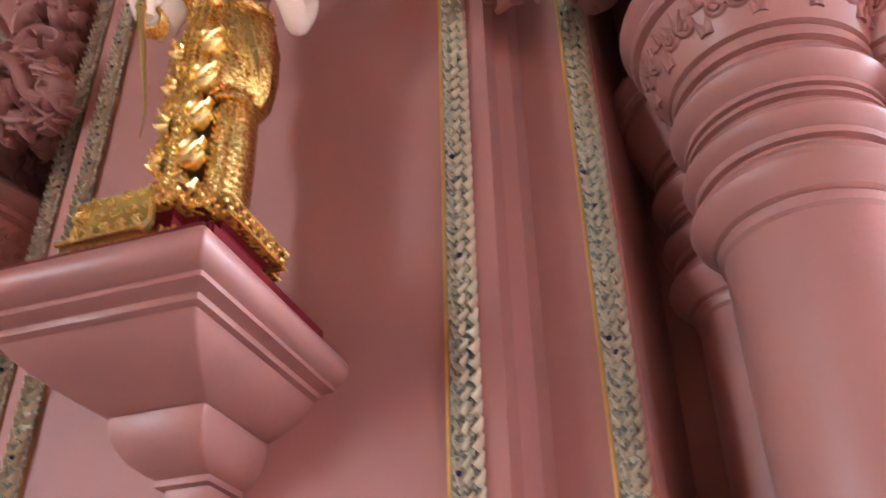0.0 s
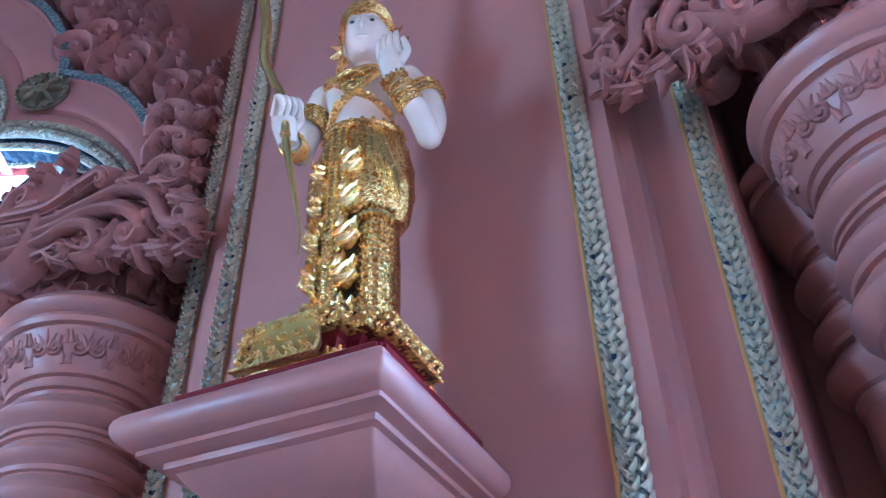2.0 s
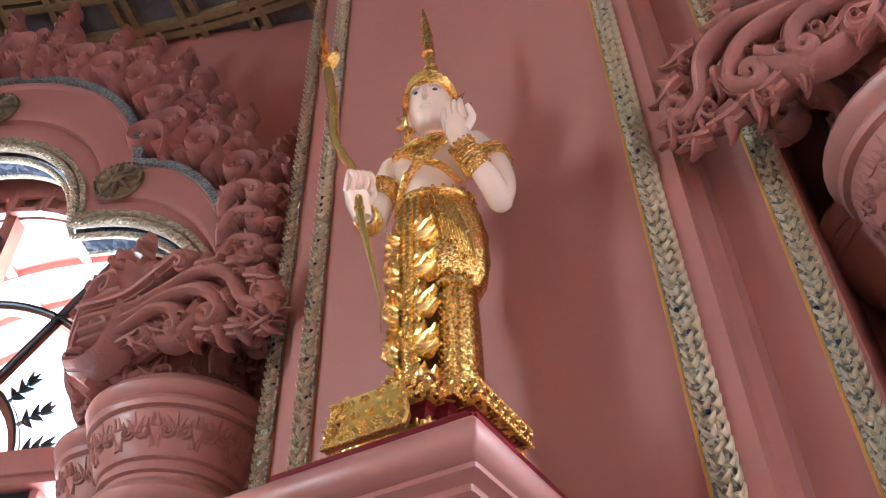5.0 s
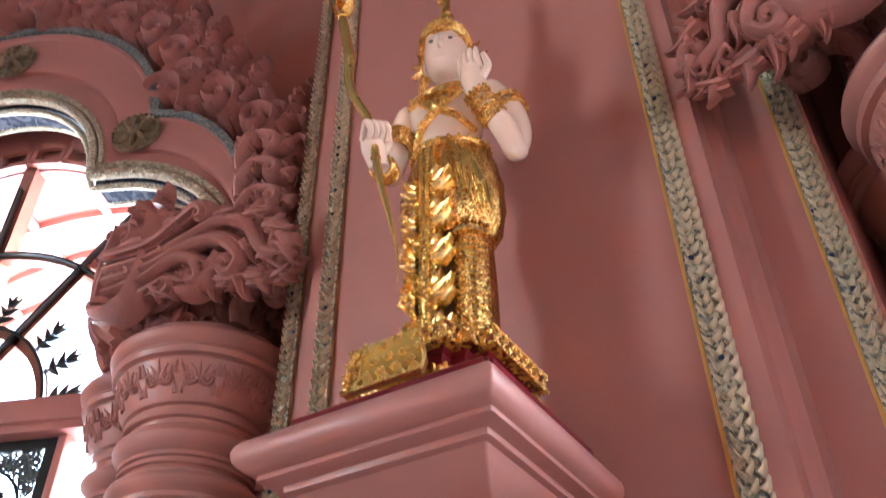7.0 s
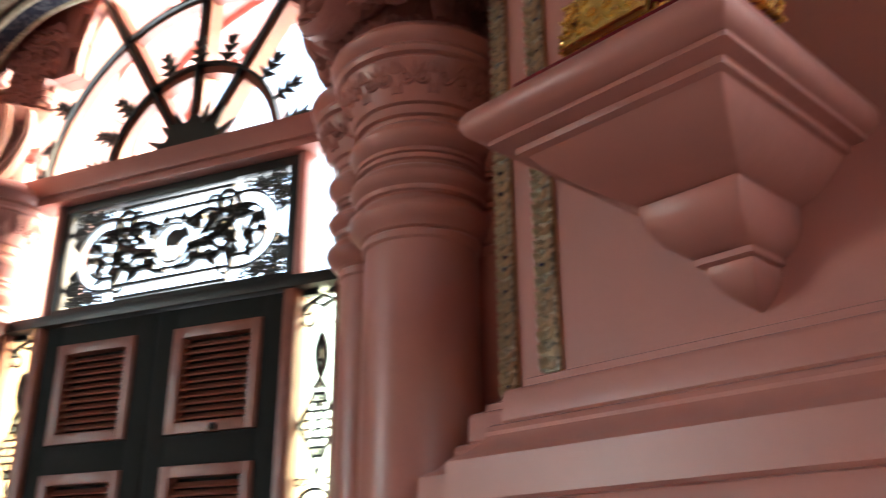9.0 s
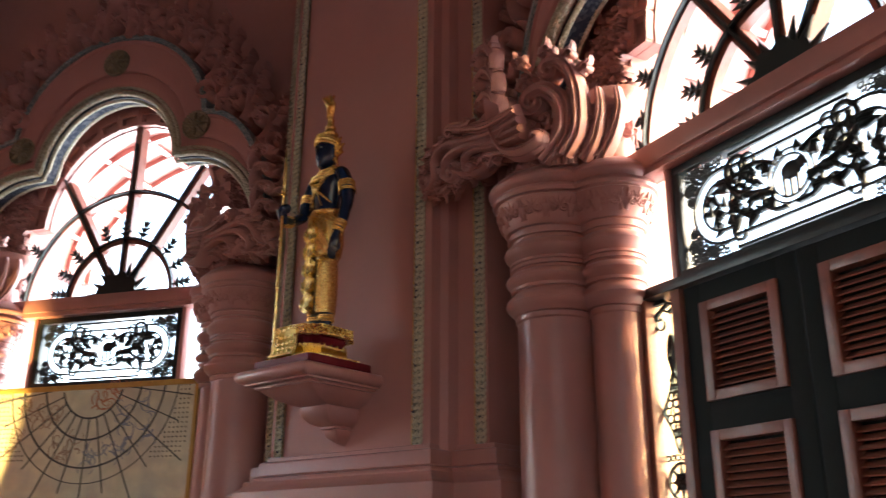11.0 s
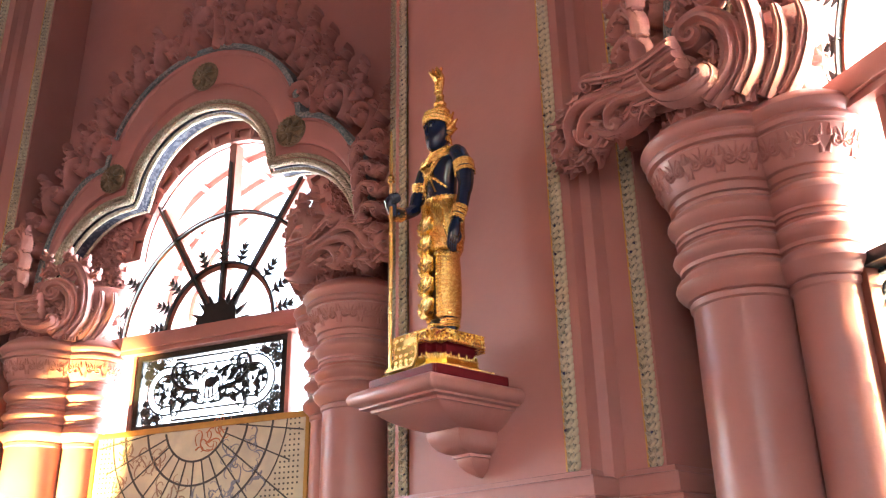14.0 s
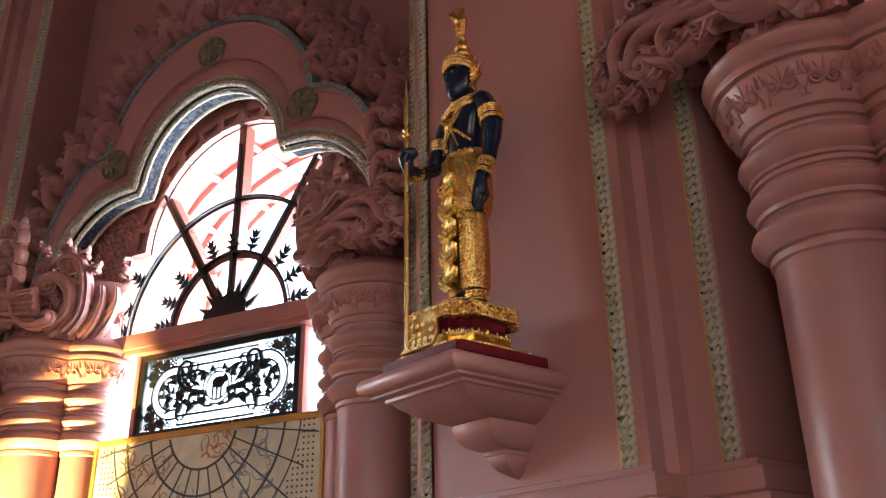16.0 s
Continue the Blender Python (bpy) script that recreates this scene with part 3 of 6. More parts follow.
def crest_rows():
    """Places of the crest leaves along the outer curve: across, up, lean, size, leaf."""
    rows, d, r = [], 0.15, random.Random(4)
    half = arch_half(True, 60)
    acc = 0.0
    for i in range(len(half) - 1):
        (a, b), (c, e) = half[i], half[i + 1]
        acc += math.hypot(c - a, e - b)
        if acc >= d:
            tx, tz = c - a, e - b
            l = math.hypot(tx, tz)
            slope = -math.degrees(math.atan2(tz, tx))      # 0 at the crown, 90 where the curve falls straight
            f = i / (len(half) - 1)
            size = 1.12 - 0.22 * f if f < 0.5 else 1.06 - 0.3 * (f - 0.5)
            k = 2 * min(3, max(0, round((slope - 8) / 24))) + len(rows) % 2
            rows.append((a - 0.05 * tz / l, b + 0.05 * tx / l, -0.16 * slope, 0.94 * size * r.uniform(0.95, 1.05), k))
            acc, d = 0.0, (0.165 if f < 0.5 else 0.19) * size
    return rows


CREST = crest_rows()


def arch(m, side=0):
    e = empty("window_arch", win(m), "pink trefoil arch with carved flame-leaf crest and cream rope edge", "arch", "window arches", "structure")
    part("arch_fascia", ME_FASCIA, None, e)
    for k, me in enumerate(ROPES):
        part("rope_moulding", me, None, e, "cream twisted rope moulding")
    part("tiled_soffit", ME_SOFFIT, None, e, "blue-grey tiled underside, coloured dark for shade")
    part("mosaic_band", ME_BAND, None, e, "blue-green mosaic band")
    part("coffered_arch_frame", ME_COFFER, None, e)
    for u, z in ((0, 4.83), (-0.735, 4.215), (0.735, 4.215)):
        part("rosette", ME_ROS, None, e, "bronze-green flower rosette", Matrix.Translation((u, ARCH_V - 0.012, z)) @ FACE)
    for s in (-1, 1):
        part("lobe_carving", ME_LOBE, None, e, "close-set carved pink curls", Matrix.Diagonal((s, 1, 1, 1)))
        for u, z, lean, size, k in CREST:
            part("crest_leaf", KR[k], None, e, "", Matrix.Translation((s * u, ARCH_V + 0.02, z)) @ FACE @ pose(0, 0, 0, 0, 0, lean * s) @ Matrix.Diagonal((s * 1.12 * size, size, 1.6, 1)))
        part("crest_leaf", KR[0], None, e, "", Matrix.Translation((s * 0.045, ARCH_V + 0.01, 5.08)) @ FACE @ pose(0, 0, 0, 0, 0, -4 * s) @ Matrix.Diagonal((s * 1.15, 1.5, 1.6, 1)))
    return e


# ---- columns with carved capitals ----
C1, C2, C3 = (1.17, 5.88, 0.178), (0.925, 6.035, 0.118), (1.385, 6.055, 0.118)


def column_profile(r):
    """Shaft, ringed neck, flaring band and top roll; rings grow by the same metres on both columns."""
    rows = [(0.085, 0.0), (0.085, 0.12), (0.06, 0.16), (0.075, 0.22), (0.045, 0.3), (0.01, 0.36), (0, 0.42), (-0.004, 2.405), (0.004, 2.412), (0.006, 2.43), (0.0, 2.437), (0.012, 2.442)]

    def roll(z0, z1, a, b):
        return [(a + (b - a) * math.sin(math.pi * k / 6), z0 + (z1 - z0) * k / 6) for k in range(7)]

    rows += roll(2.446, 2.535, 0.014, 0.048) + [(0.010, 2.54), (0.010, 2.546), (0.024, 2.548), (0.026, 2.562), (0.012, 2.565)]
    rows += roll(2.568, 2.635, 0.014, 0.046) + [(0.012, 2.64), (0.012, 2.646), (0.026, 2.648), (0.026, 2.658), (0.016, 2.661), (0.016, 2.668), (0.028, 2.670), (0.028, 2.682), (0.012, 2.685)]
    rows += roll(2.69, 2.775, 0.016, 0.052) + [(0.018, 2.78), (0.018, 2.788), (0.034, 2.79), (0.036, 2.812), (0.026, 2.816), (0.026, 2.824), (0.040, 2.828), (0.058, 2.86), (0.078, 2.92), (0.088, 2.95), (0.082, 2.955), (0.082, 2.962), (0.100, 2.965), (0.106, 2.98), (0.100, 2.993), (0.096, 2.997)]
    rows += roll(3.0, 3.07, 0.094, 0.122) + [(0.09, 3.075), (0.07, 3.09), (0.02, 3.12), (0.0, 3.30), (-0.02, 3.5)]
    return [(r + a, z) for a, z in rows]


def frame2(o, ex, ey, relief=1):
    o, ex, ey = Vector(o), Vector(ex).normalized(), Vector(ey).normalized()
    n = ex.cross(ey).normalized() * relief
    return Matrix(((ex.x, ey.x, n.x, o.x), (ex.y, ey.y, n.y, o.y), (ex.z, ey.z, n.z, o.z), (0, 0, 0, 1)))


def smooth_way(pts, n=5):
    """A smooth way through a few points of a plane."""
    out, m = [], len(pts)
    for i in range(m - 1):
        p0, p1, p2, p3 = (Vector(pts[max(i - 1, 0)]), Vector(pts[i]), Vector(pts[i + 1]), Vector(pts[min(i + 2, m - 1)]))
        for k in range(n):
            t = k / n
            p = 0.5 * (2 * p1 + (p2 - p0) * t + (2 * p0 - 5 * p1 + 4 * p2 - p3) * t * t + (3 * p1 - p0 - 3 * p2 + p3) * t ** 3)
            out.append((p.x, p.y))
    return out + [tuple(pts[-1])]


def scroll(bm, pts, w0, w1, eye, way, d=0.06, place=None, lift=0.0, turns=1.1):
    """A broad grooved stem through the points, wound up into an eye; way +1 to the left, -1 to the right, eye 0: a pointed tip."""
    p = smooth_way(pts)
    if eye:
        (ax, ay), (x, y) = p[-2], p[-1]
        h = math.atan2(y - ay, x - ax)
        m = int(20 * turns)
        for i in range(m):
            r = eye * (1 - 0.78 * (i / m) ** 0.8)
            a = 2 * math.pi * turns / m
            h += way * a
            x, y = x + r * a * math.cos(h), y + r * a * math.sin(h)
            p.append((x, y))
    ribbon(bm, p, w0, w1, d, 1.12, place, lift=lift)
    if eye:
        c = Vector((p[-1][0], p[-1][1], lift + d * 0.35))
        ball(bm, place @ c if place is not None else c, eye * 0.3, seg=8)


def comma(bm, x, y, head, length, w, way, d=0.05, place=None, lift=0.0):
    """A plump flame bud with a hooked tip, a small eye at its shoulder and a lesser bud behind."""
    length = length * 0.86
    body = clothoid(x, y, head, length, way * 4.2 / length * 0.5, -way * 5.2 / length * 0.6, 1.0, 9)
    ribbon(bm, body, w * 0.95, 0.0015, d * 0.8, 1.35, place, lift=lift)
    ex, ey = body[3]
    h = radians(head)
    volute(bm, ex - way * 0.3 * w * math.sin(h), ey + way * 0.3 * w * math.cos(h), head + 62 * way, w * 0.5, 0, w * 0.55, 1.1, way, w * 0.32, d * 0.8, place, lift + 0.010)
    hook(bm, body[2][0], body[2][1], head - 38 * way, length * 0.46, w * 0.62, way, d * 0.7, place, lift)


def capital_meshes(s):
    """Foliage over the capital, in the window's frame; built for the column at the left and mirrored for s = 1."""
    r = random.Random(7)
    mirror = Matrix.Diagonal((-s, 1, 1, 1))
    # bracket: a grooved trunk that flies from the capital to the wall panel and splits into plump curling leaves
    bm = bmesh.new()
    P = mirror @ frame2((-1.66, 5.47, 3.06), (0.90, 0.30, 0), (0.14, -0.46, 0.88))
    back = smooth_way([(0.12, 0.08), (0.22, 0.05), (0.34, 0.10), (0.46, 0.11), (0.62, 0.08), (0.64, 0.24), (0.45, 0.25), (0.30, 0.22), (0.16, 0.17), (0.12, 0.08)], 3)[:-1]
    rings(bm, [[P @ Vector((x, y, z)) for x, y in back] for z in (-0.05, -0.012)])
    scroll(bm, [(0.72, 0.29), (0.54, 0.275), (0.42, 0.305), (0.34, 0.33)], 0.026, 0.018, 0.020, 1, 0.055, P, 0.020)
    scroll(bm, [(0.72, 0.25), (0.54, 0.235), (0.40, 0.25), (0.27, 0.265), (0.18, 0.225), (0.145, 0.14), (0.10, 0.11)], 0.024, 0.020, 0.032, -1, 0.055, P, 0.015)
    scroll(bm, [(0.72, 0.21), (0.54, 0.205), (0.38, 0.225), (0.27, 0.205), (0.215, 0.14), (0.24, 0.105)], 0.024, 0.020, 0.034, 1, 0.055, P, 0.026)
    scroll(bm, [(0.72, 0.175), (0.56, 0.175), (0.45, 0.20), (0.38, 0.18), (0.36, 0.135)], 0.023, 0.018, 0.026, 1, 0.055, P, 0.032)
    scroll(bm, [(0.72, 0.13), (0.58, 0.14), (0.50, 0.15)], 0.026, 0.022, 0.022, 1, 0.055, P, 0.02)
    # leaf tips that hang along the lower edge, then those along the upper edge
    for x, y, h, l, w, g in ((0.16, 0.12, 196, 0.17, 0.032, 1), (0.13, 0.05, 188, 0.15, 0.030, -1), (0.21, 0.075, 214, 0.17, 0.034, -1), (0.255, 0.11, 238, 0.14, 0.028, 1), (0.31, 0.10, 222, 0.17, 0.036, -1), (0.35, 0.13, 250, 0.12, 0.028, 1), (0.40, 0.13, 226, 0.15, 0.034, -1), (0.47, 0.15, 236, 0.12, 0.030, -1), (0.54, 0.14, 242, 0.11, 0.028, -1),
                             (0.12, 0.20, 178, 0.12, 0.028, 1), (0.18, 0.255, 158, 0.12, 0.028, 1), (0.28, 0.28, 148, 0.10, 0.026, 1), (0.30, 0.22, 190, 0.09, 0.024, 1), (0.08, 0.13, 222, 0.11, 0.026, 1), (0.46, 0.31, 146, 0.10, 0.026, 1), (0.20, 0.18, 230, 0.10, 0.024, 1), (0.42, 0.20, 210, 0.10, 0.026, 1)):
        comma(bm, x, y, h + r.uniform(-5, 5), l, w, g, 0.052, P, 0.012 + r.uniform(0, 0.025))
    # curls and leaves that climb beside the arch
    R = mirror @ frame2((-1.70, 5.69, 3.17), (0.97, 0.10, 0), (0.20, -0.10, 0.97))
    for k in range(6):
        x, y = 0.27 - 0.016 * k, 0.04 + 0.125 * k
        scroll(bm, [(x + 0.12, y - 0.10), (x + 0.11, y - 0.02), (x + 0.04, y + 0.05), (x - 0.02, y + 0.04)], 0.025, 0.018, 0.034, 1, 0.05, R, 0.012)
        comma(bm, x + 0.10, y, 100 + r.uniform(-8, 8), 0.15, 0.036, 1, 0.05, R, 0.018)
        comma(bm, x + 0.02, y + 0.02, 150 + r.uniform(-8, 8), 0.12, 0.030, 1, 0.05, R, 0.008)
        comma(bm, x - 0.03, y - 0.01, 185 + r.uniform(-10, 10), 0.09, 0.026, -1, 0.045, R, 0.004)
    bracket = finish("capital_bracket", bm, M_CARVE)
    # broad scrolls over the bell, turning into the window
    bm = bmesh.new()
    Q = mirror @ frame2((-1.19, 5.615, 3.085), (0.80, 0.42, 0), (0.03, -0.10, 0.99))
    for o in (0.0, 0.035):
        scroll(bm, [(-0.22, 0.075 + o), (-0.15, 0.045 + o), (-0.06, 0.05 + o), (0.045 - o, 0.13 + o * 0.6), (0.03 - o, 0.225), (-0.04, 0.265 - o)], 0.020, 0.020, 0.050 - 0.4 * o, 1, 0.055, Q, 0.030, 1.1)
    scroll(bm, [(-0.04, 0.16), (0.03, 0.26), (0.04, 0.345)], 0.030, 0.002, 0, 1, 0.06, Q, 0.085)
    scroll(bm, [(0.035, 0.34), (0.045, 0.18), (0.10, 0.075), (0.19, 0.05), (0.27, 0.075)], 0.012, 0.040, 0.020, 1, 0.07, Q, 0.095, 0.7)
    scroll(bm, [(0.085, 0.13), (0.115, 0.165), (0.155, 0.170)], 0.026, 0.022, 0.018, -1, 0.06, Q, 0.105, 0.8)
    scroll(bm, [(0.24, 0.02), (0.35, 0.12), (0.36, 0.26), (0.29, 0.345), (0.22, 0.34)], 0.048, 0.028, 0.046, 1, 0.075, Q, 0.020, 1.15)
    scroll(bm, [(0.34, 0.02), (0.42, 0.14), (0.43, 0.33), (0.38, 0.46), (0.32, 0.48)], 0.036, 0.022, 0.042, 1, 0.065, Q, 0.0, 1.15)
    for q in range(2):
        scroll(bm, [(0.40 + 0.05 * q, 0.0), (0.47 + 0.06 * q, 0.10), (0.51 + 0.07 * q, 0.22), (0.51 + 0.07 * q, 0.32)], 0.034, 0.014, 0, 1, 0.045, Q, -0.05 - 0.05 * q)
    for x, y, h, l, w, g in ((0.17, 0.20, 80, 0.13, 0.034, 1), (0.14, 0.28, 100, 0.13, 0.032, -1), (0.24, 0.22, 60, 0.09, 0.026, -1), (0.15, 0.40, 80, 0.13, 0.032, -1), (0.23, 0.43, 95, 0.13, 0.032, 1), (0.38, 0.48, 70, 0.12, 0.030, -1), (0.45, 0.40, 60, 0.11, 0.028, -1), (0.18, 0.51, 90, 0.11, 0.026, 1),
                             (0.28, 0.53, 85, 0.11, 0.026, -1), (0.12, 0.06, 70, 0.08, 0.024, -1), (-0.16, 0.15, 130, 0.11, 0.028, 1), (-0.24, 0.14, 140, 0.11, 0.028, 1), (0.44, 0.27, 80, 0.12, 0.030, 1), (0.33, 0.50, 95, 0.12, 0.028, 1)):
        comma(bm, x, y, h + r.uniform(-6, 6), l, w, g, 0.055, Q, -0.02 + r.uniform(0, 0.03))
    volute_mesh = finish("capital_volute", bm, M_CARVE)
    # solid bell behind the scrolls, with a ring of plump leaves round it
    bm = bmesh.new()
    bell = [(-1.10, 5.925, 0.235, 0.235, 3.06), (-1.09, 5.925, 0.245, 0.235, 3.12), (-1.07, 5.925, 0.270, 0.230, 3.25), (-1.02, 5.945, 0.305, 0.200, 3.34), (-1.01, 5.975, 0.305, 0.160, 3.42), (-1.01, 6.00, 0.270, 0.120, 3.48), (-1.01, 6.00, 0.16, 0.07, 3.50)]
    rs = []
    for x, y, ra, rb, z in bell:
        row = []
        for i in range(40):
            a = 2 * math.pi * i / 40
            u, v = ra * math.cos(a), rb * math.sin(a)
            c, q = math.cos(radians(18)), math.sin(radians(18))
            row.append(mirror @ Vector((x + u * c - v * q, y + u * q + v * c, z)))
        rs.append(row)
    rings(bm, rs)
    for row, z, n, lean in ((0, 3.07, 15, 0.16), (1, 3.20, 13, 0.24)):
        x, y, ra, rb = bell[row + 1][:4]
        for k in range(n):
            a = 2 * math.pi * (k + 0.5 * (row % 2)) / n
            u, v = ra * math.cos(a), rb * math.sin(a)
            c, q = math.cos(radians(18)), math.sin(radians(18))
            px, py = x + u * c - v * q, y + u * q + v * c
            nx, ny = math.cos(a + radians(18)), math.sin(a + radians(18))
            T = mirror @ frame2((px, py, z), (-ny, nx, 0), (nx * lean, ny * lean, 1))
            g = 1 if k % 2 else -1
            comma(bm, -0.02 * g, 0.0, 90 + 12 * g + r.uniform(-6, 6), 0.19, 0.040, -g, 0.05, T, 0.0)
            if row:
                comma(bm, 0.03 * g, 0.04, 90 - 18 * g, 0.12, 0.028, g, 0.045, T, 0.012)
    crown = finish("capital_leaves", bm, M_CARVE)
    # twin-scroll motifs with a pointed leaf, in low relief round the band
    bm = bmesh.new()
    for (cu, cv, rr), n in ((C1, 13), (C2, 9)):
        for k in range(n):
            a0 = 2 * math.pi * k / n
            nx, ny = math.cos(a0), math.sin(a0)
            T = mirror @ frame2((-cu + nx * (rr + 0.046), cv + ny * (rr + 0.046), 2.838), (-ny, nx, 0), (nx * 0.36, ny * 0.36, 1))
            for g in (-1, 1):
                F = T @ Matrix.Diagonal((g, 1, 1, 1))
                volute(bm, 0.003, 0.052, -50, 0.012, 0, 0.021, 1.35, 1, 0.0085, 0.014, F, -0.003)
                hook(bm, 0.006, 0.058, 62, 0.050, 0.011, -1, 0.012, F, -0.003)
                hook(bm, 0.030, 0.056, 75, 0.040, 0.010, 1, 0.010, F, -0.004)
                hook(bm, 0.050, 0.010, 95, 0.055, 0.011, -1, 0.010, F, -0.005)
                hook(bm, 0.050, 0.070, 80, 0.040, 0.010, 1, 0.010, F, -0.005)
            ribbon(bm, [(0.0, 0.055), (0.0, 0.075), (0.0, 0.118)], 0.011, 0.001, 0.014, 1.2, T, lift=-0.003)
    band = finish("capital_scroll_band", bm, M_CARVE)
    return bracket, volute_mesh, crown, band


def columns(m, s, caps):
    e = empty("column_cluster", win(m) @ pose(0.035 if s > 0 else 0, 0, 0), "clustered glossy pink columns with ringed necks and carved foliate capital", "column", "window columns", "structure")
    for name, (cu, cv, rr) in (("front_column", C1), ("rear_column", C2), ("rear_column", C3)):
        bm = bmesh.new()
        lathe(bm, column_profile(rr), (s * cu, cv), 40)
        part(name, bm, M_GLOSS, e, angle=28)
    for name, me in zip(("capital_bracket", "capital_volute", "capital_leaves", "capital_scroll_band"), caps):
        part(name, me, None, e, "carved pink foliage")
    return e


CAPS = {s: capital_meshes(s) for s in (-1, 1)}
for m in (-1, 0, 1):
    arch(m)
    for s in (-1, 1):
        if m == -1 and s == 1:
            continue
        columns(m, s, CAPS[s])


# ---- window joinery ----
def arc_pts(r, a0, a1, n, c=(0, 0)):
    return [(c[0] + r * math.cos(radians(a0 + (a1 - a0) * i / n)), c[1] + r * math.sin(radians(a0 + (a1 - a0) * i / n))) for i in range(n + 1)]


def bar(bm, pts, w, v0, v1, mi=0):
    """A flat bar on a way in (u, z)."""
    rs = []
    for i, (x, y) in enumerate(pts):
        a, b = pts[max(i - 1, 0)], pts[min(i + 1, len(pts) - 1)]
        l = math.hypot(b[0] - a[0], b[1] - a[1]) or 1
        nx, ny = -(b[1] - a[1]) / l * w, (b[0] - a[0]) / l * w
        rs.append([(x - nx, v0, y - ny), (x + nx, v0, y + ny), (x + nx, v1, y + ny), (x - nx, v1, y - ny)])
    rings(bm, rs, mi=mi)


def iron_at(v):
    return Matrix.Translation((0, v, 0)) @ FACE


def transom_lattice():
    bm = bmesh.new()
    z0, z1, hw = 2.532, 2.958, 0.536
    zc = (z0 + z1) / 2
    v = 6.125
    P = iron_at(v)

    def outline(d):
        pts = []
        for sx, sz in ((1, 1), (-1, 1), (-1, -1), (1, -1)):
            seq = []
            for i in range(9):
                a = radians(90 * i / 8)
                seq.append((0.34 + (0.155 - d) * math.cos(a), (0.155 - d) * math.sin(a)))
            seq += [(0.28, 0.155 - d), (0.28, 0.195 - d), (0.0, 0.195 - d)]
            seq = [(sx * a, zc + sz * b) for a, b in seq]
            pts += seq if sx * sz > 0 else seq[::-1]
        return pts + pts[:1]

    for d, w in ((0.0, 0.006), (0.052, 0.006)):
        bar(bm, outline(d), w, v - 0.008, v + 0.008)
    # scrolls
    for sx in (-1, 1):
        F = P @ Matrix.Translation((0, zc, 0)) @ Matrix.Diagonal((sx, 1, 1, 1))
        curl(bm, 0.08, -0.03, 10, 0.56, 20, 0.017, 0.02, F, 0, 1.6)
        curl(bm, 0.10, -0.08, -5, 0.36, 10, 0.010, 0.02, F, 0, 1.3)
        curl(bm, 0.06, 0.07, 30, 0.30, -10, 0.010, 0.02, F, 0, 1.3)
        curl(bm, 0.16, 0.02, 40, 0.26, 11, 0.009, 0.02, F, 0, 1.3)
        curl(bm, 0.22, -0.05, -30, 0.22, -11, 0.009, 0.02, F, 0, 1.3)
        curl(bm, 0.02, -0.11, 0, 0.24, 12, 0.009, 0.02, F, 0, 1.3)
        for x, y, h, l in ((0.12, 0.05, 80, 0.08), (0.2, 0.08, 20, 0.1), (0.28, 0.09, 60, 0.07), (0.34, 0.08, -10, 0.09), (0.38, -0.02, -60, 0.09), (0.3, -0.08, -100, 0.07), (0.2, -0.1, -60, 0.07), (0.12, -0.07, -120, 0.07),
                           (0.24, 0.0, 20, 0.1), (0.42, 0.03, 40, 0.07), (0.16, -0.02, -20, 0.08), (0.05, 0.1, 90, 0.05)):
            flame(bm, x * 0.92, y * 0.85, h, l * 0.9, 0.021, 0.02, 8, F)
            ball(bm, F @ Vector((x, y, 0)), 0.014, seg=6)
        # small leaves that fill the ground between the scrolls
        q = random.Random(21)
        for k in range(46):
            x, y = q.uniform(0.11, 0.42), q.uniform(-0.10, 0.10)
            if x < 0.34 or math.hypot(x - 0.34, y) < 0.10:
                flame(bm, x, y, q.uniform(0, 360), q.uniform(0.035, 0.06), 0.011, 0.016, q.choice((-14, 14)), F, n=5)
        # corner filigree
        for sz in (-1, 1):
            r = random.Random(3)
            for k in range(260):
                x, y = r.uniform(0.30, hw), r.uniform(0.05, 0.205)
                if (max(0, x - 0.34) / 0.165) ** 2 + (y / 0.165) ** 2 > 1.08 and not (x < 0.34 and y < 0.2):
                    t = bmesh.new()
                    tube(t, [(0.012 * math.cos(q), 0, 0.012 * math.sin(q)) for q in [i * math.pi / 4 for i in range(9)]], 0.0035, 4)
                    merge(bm, t, 0, Matrix.Translation((sx * x, v, zc + sz * y)))
    # medallion in the middle: a wreath round a plain rounded form
    for rr in (0.082, 0.105):
        bar(bm, arc_pts(rr, 0, 360, 28, (0, zc)), 0.004, v - 0.006, v + 0.006)
    ball(bm, (0.005, v, zc + 0.02), 0.05, sx=1.0, sy=0.15, sz=0.72)
    ball(bm, (0.05, v, zc + 0.035), 0.026, sx=1, sy=0.2, sz=1)
    for u in (-0.03, 0.0, 0.03):
        box(bm, u - 0.006, u + 0.006, v - 0.006, v + 0.006, zc - 0.08, zc + 0.01)
    return finish("lattice", bm, M_BLACK)


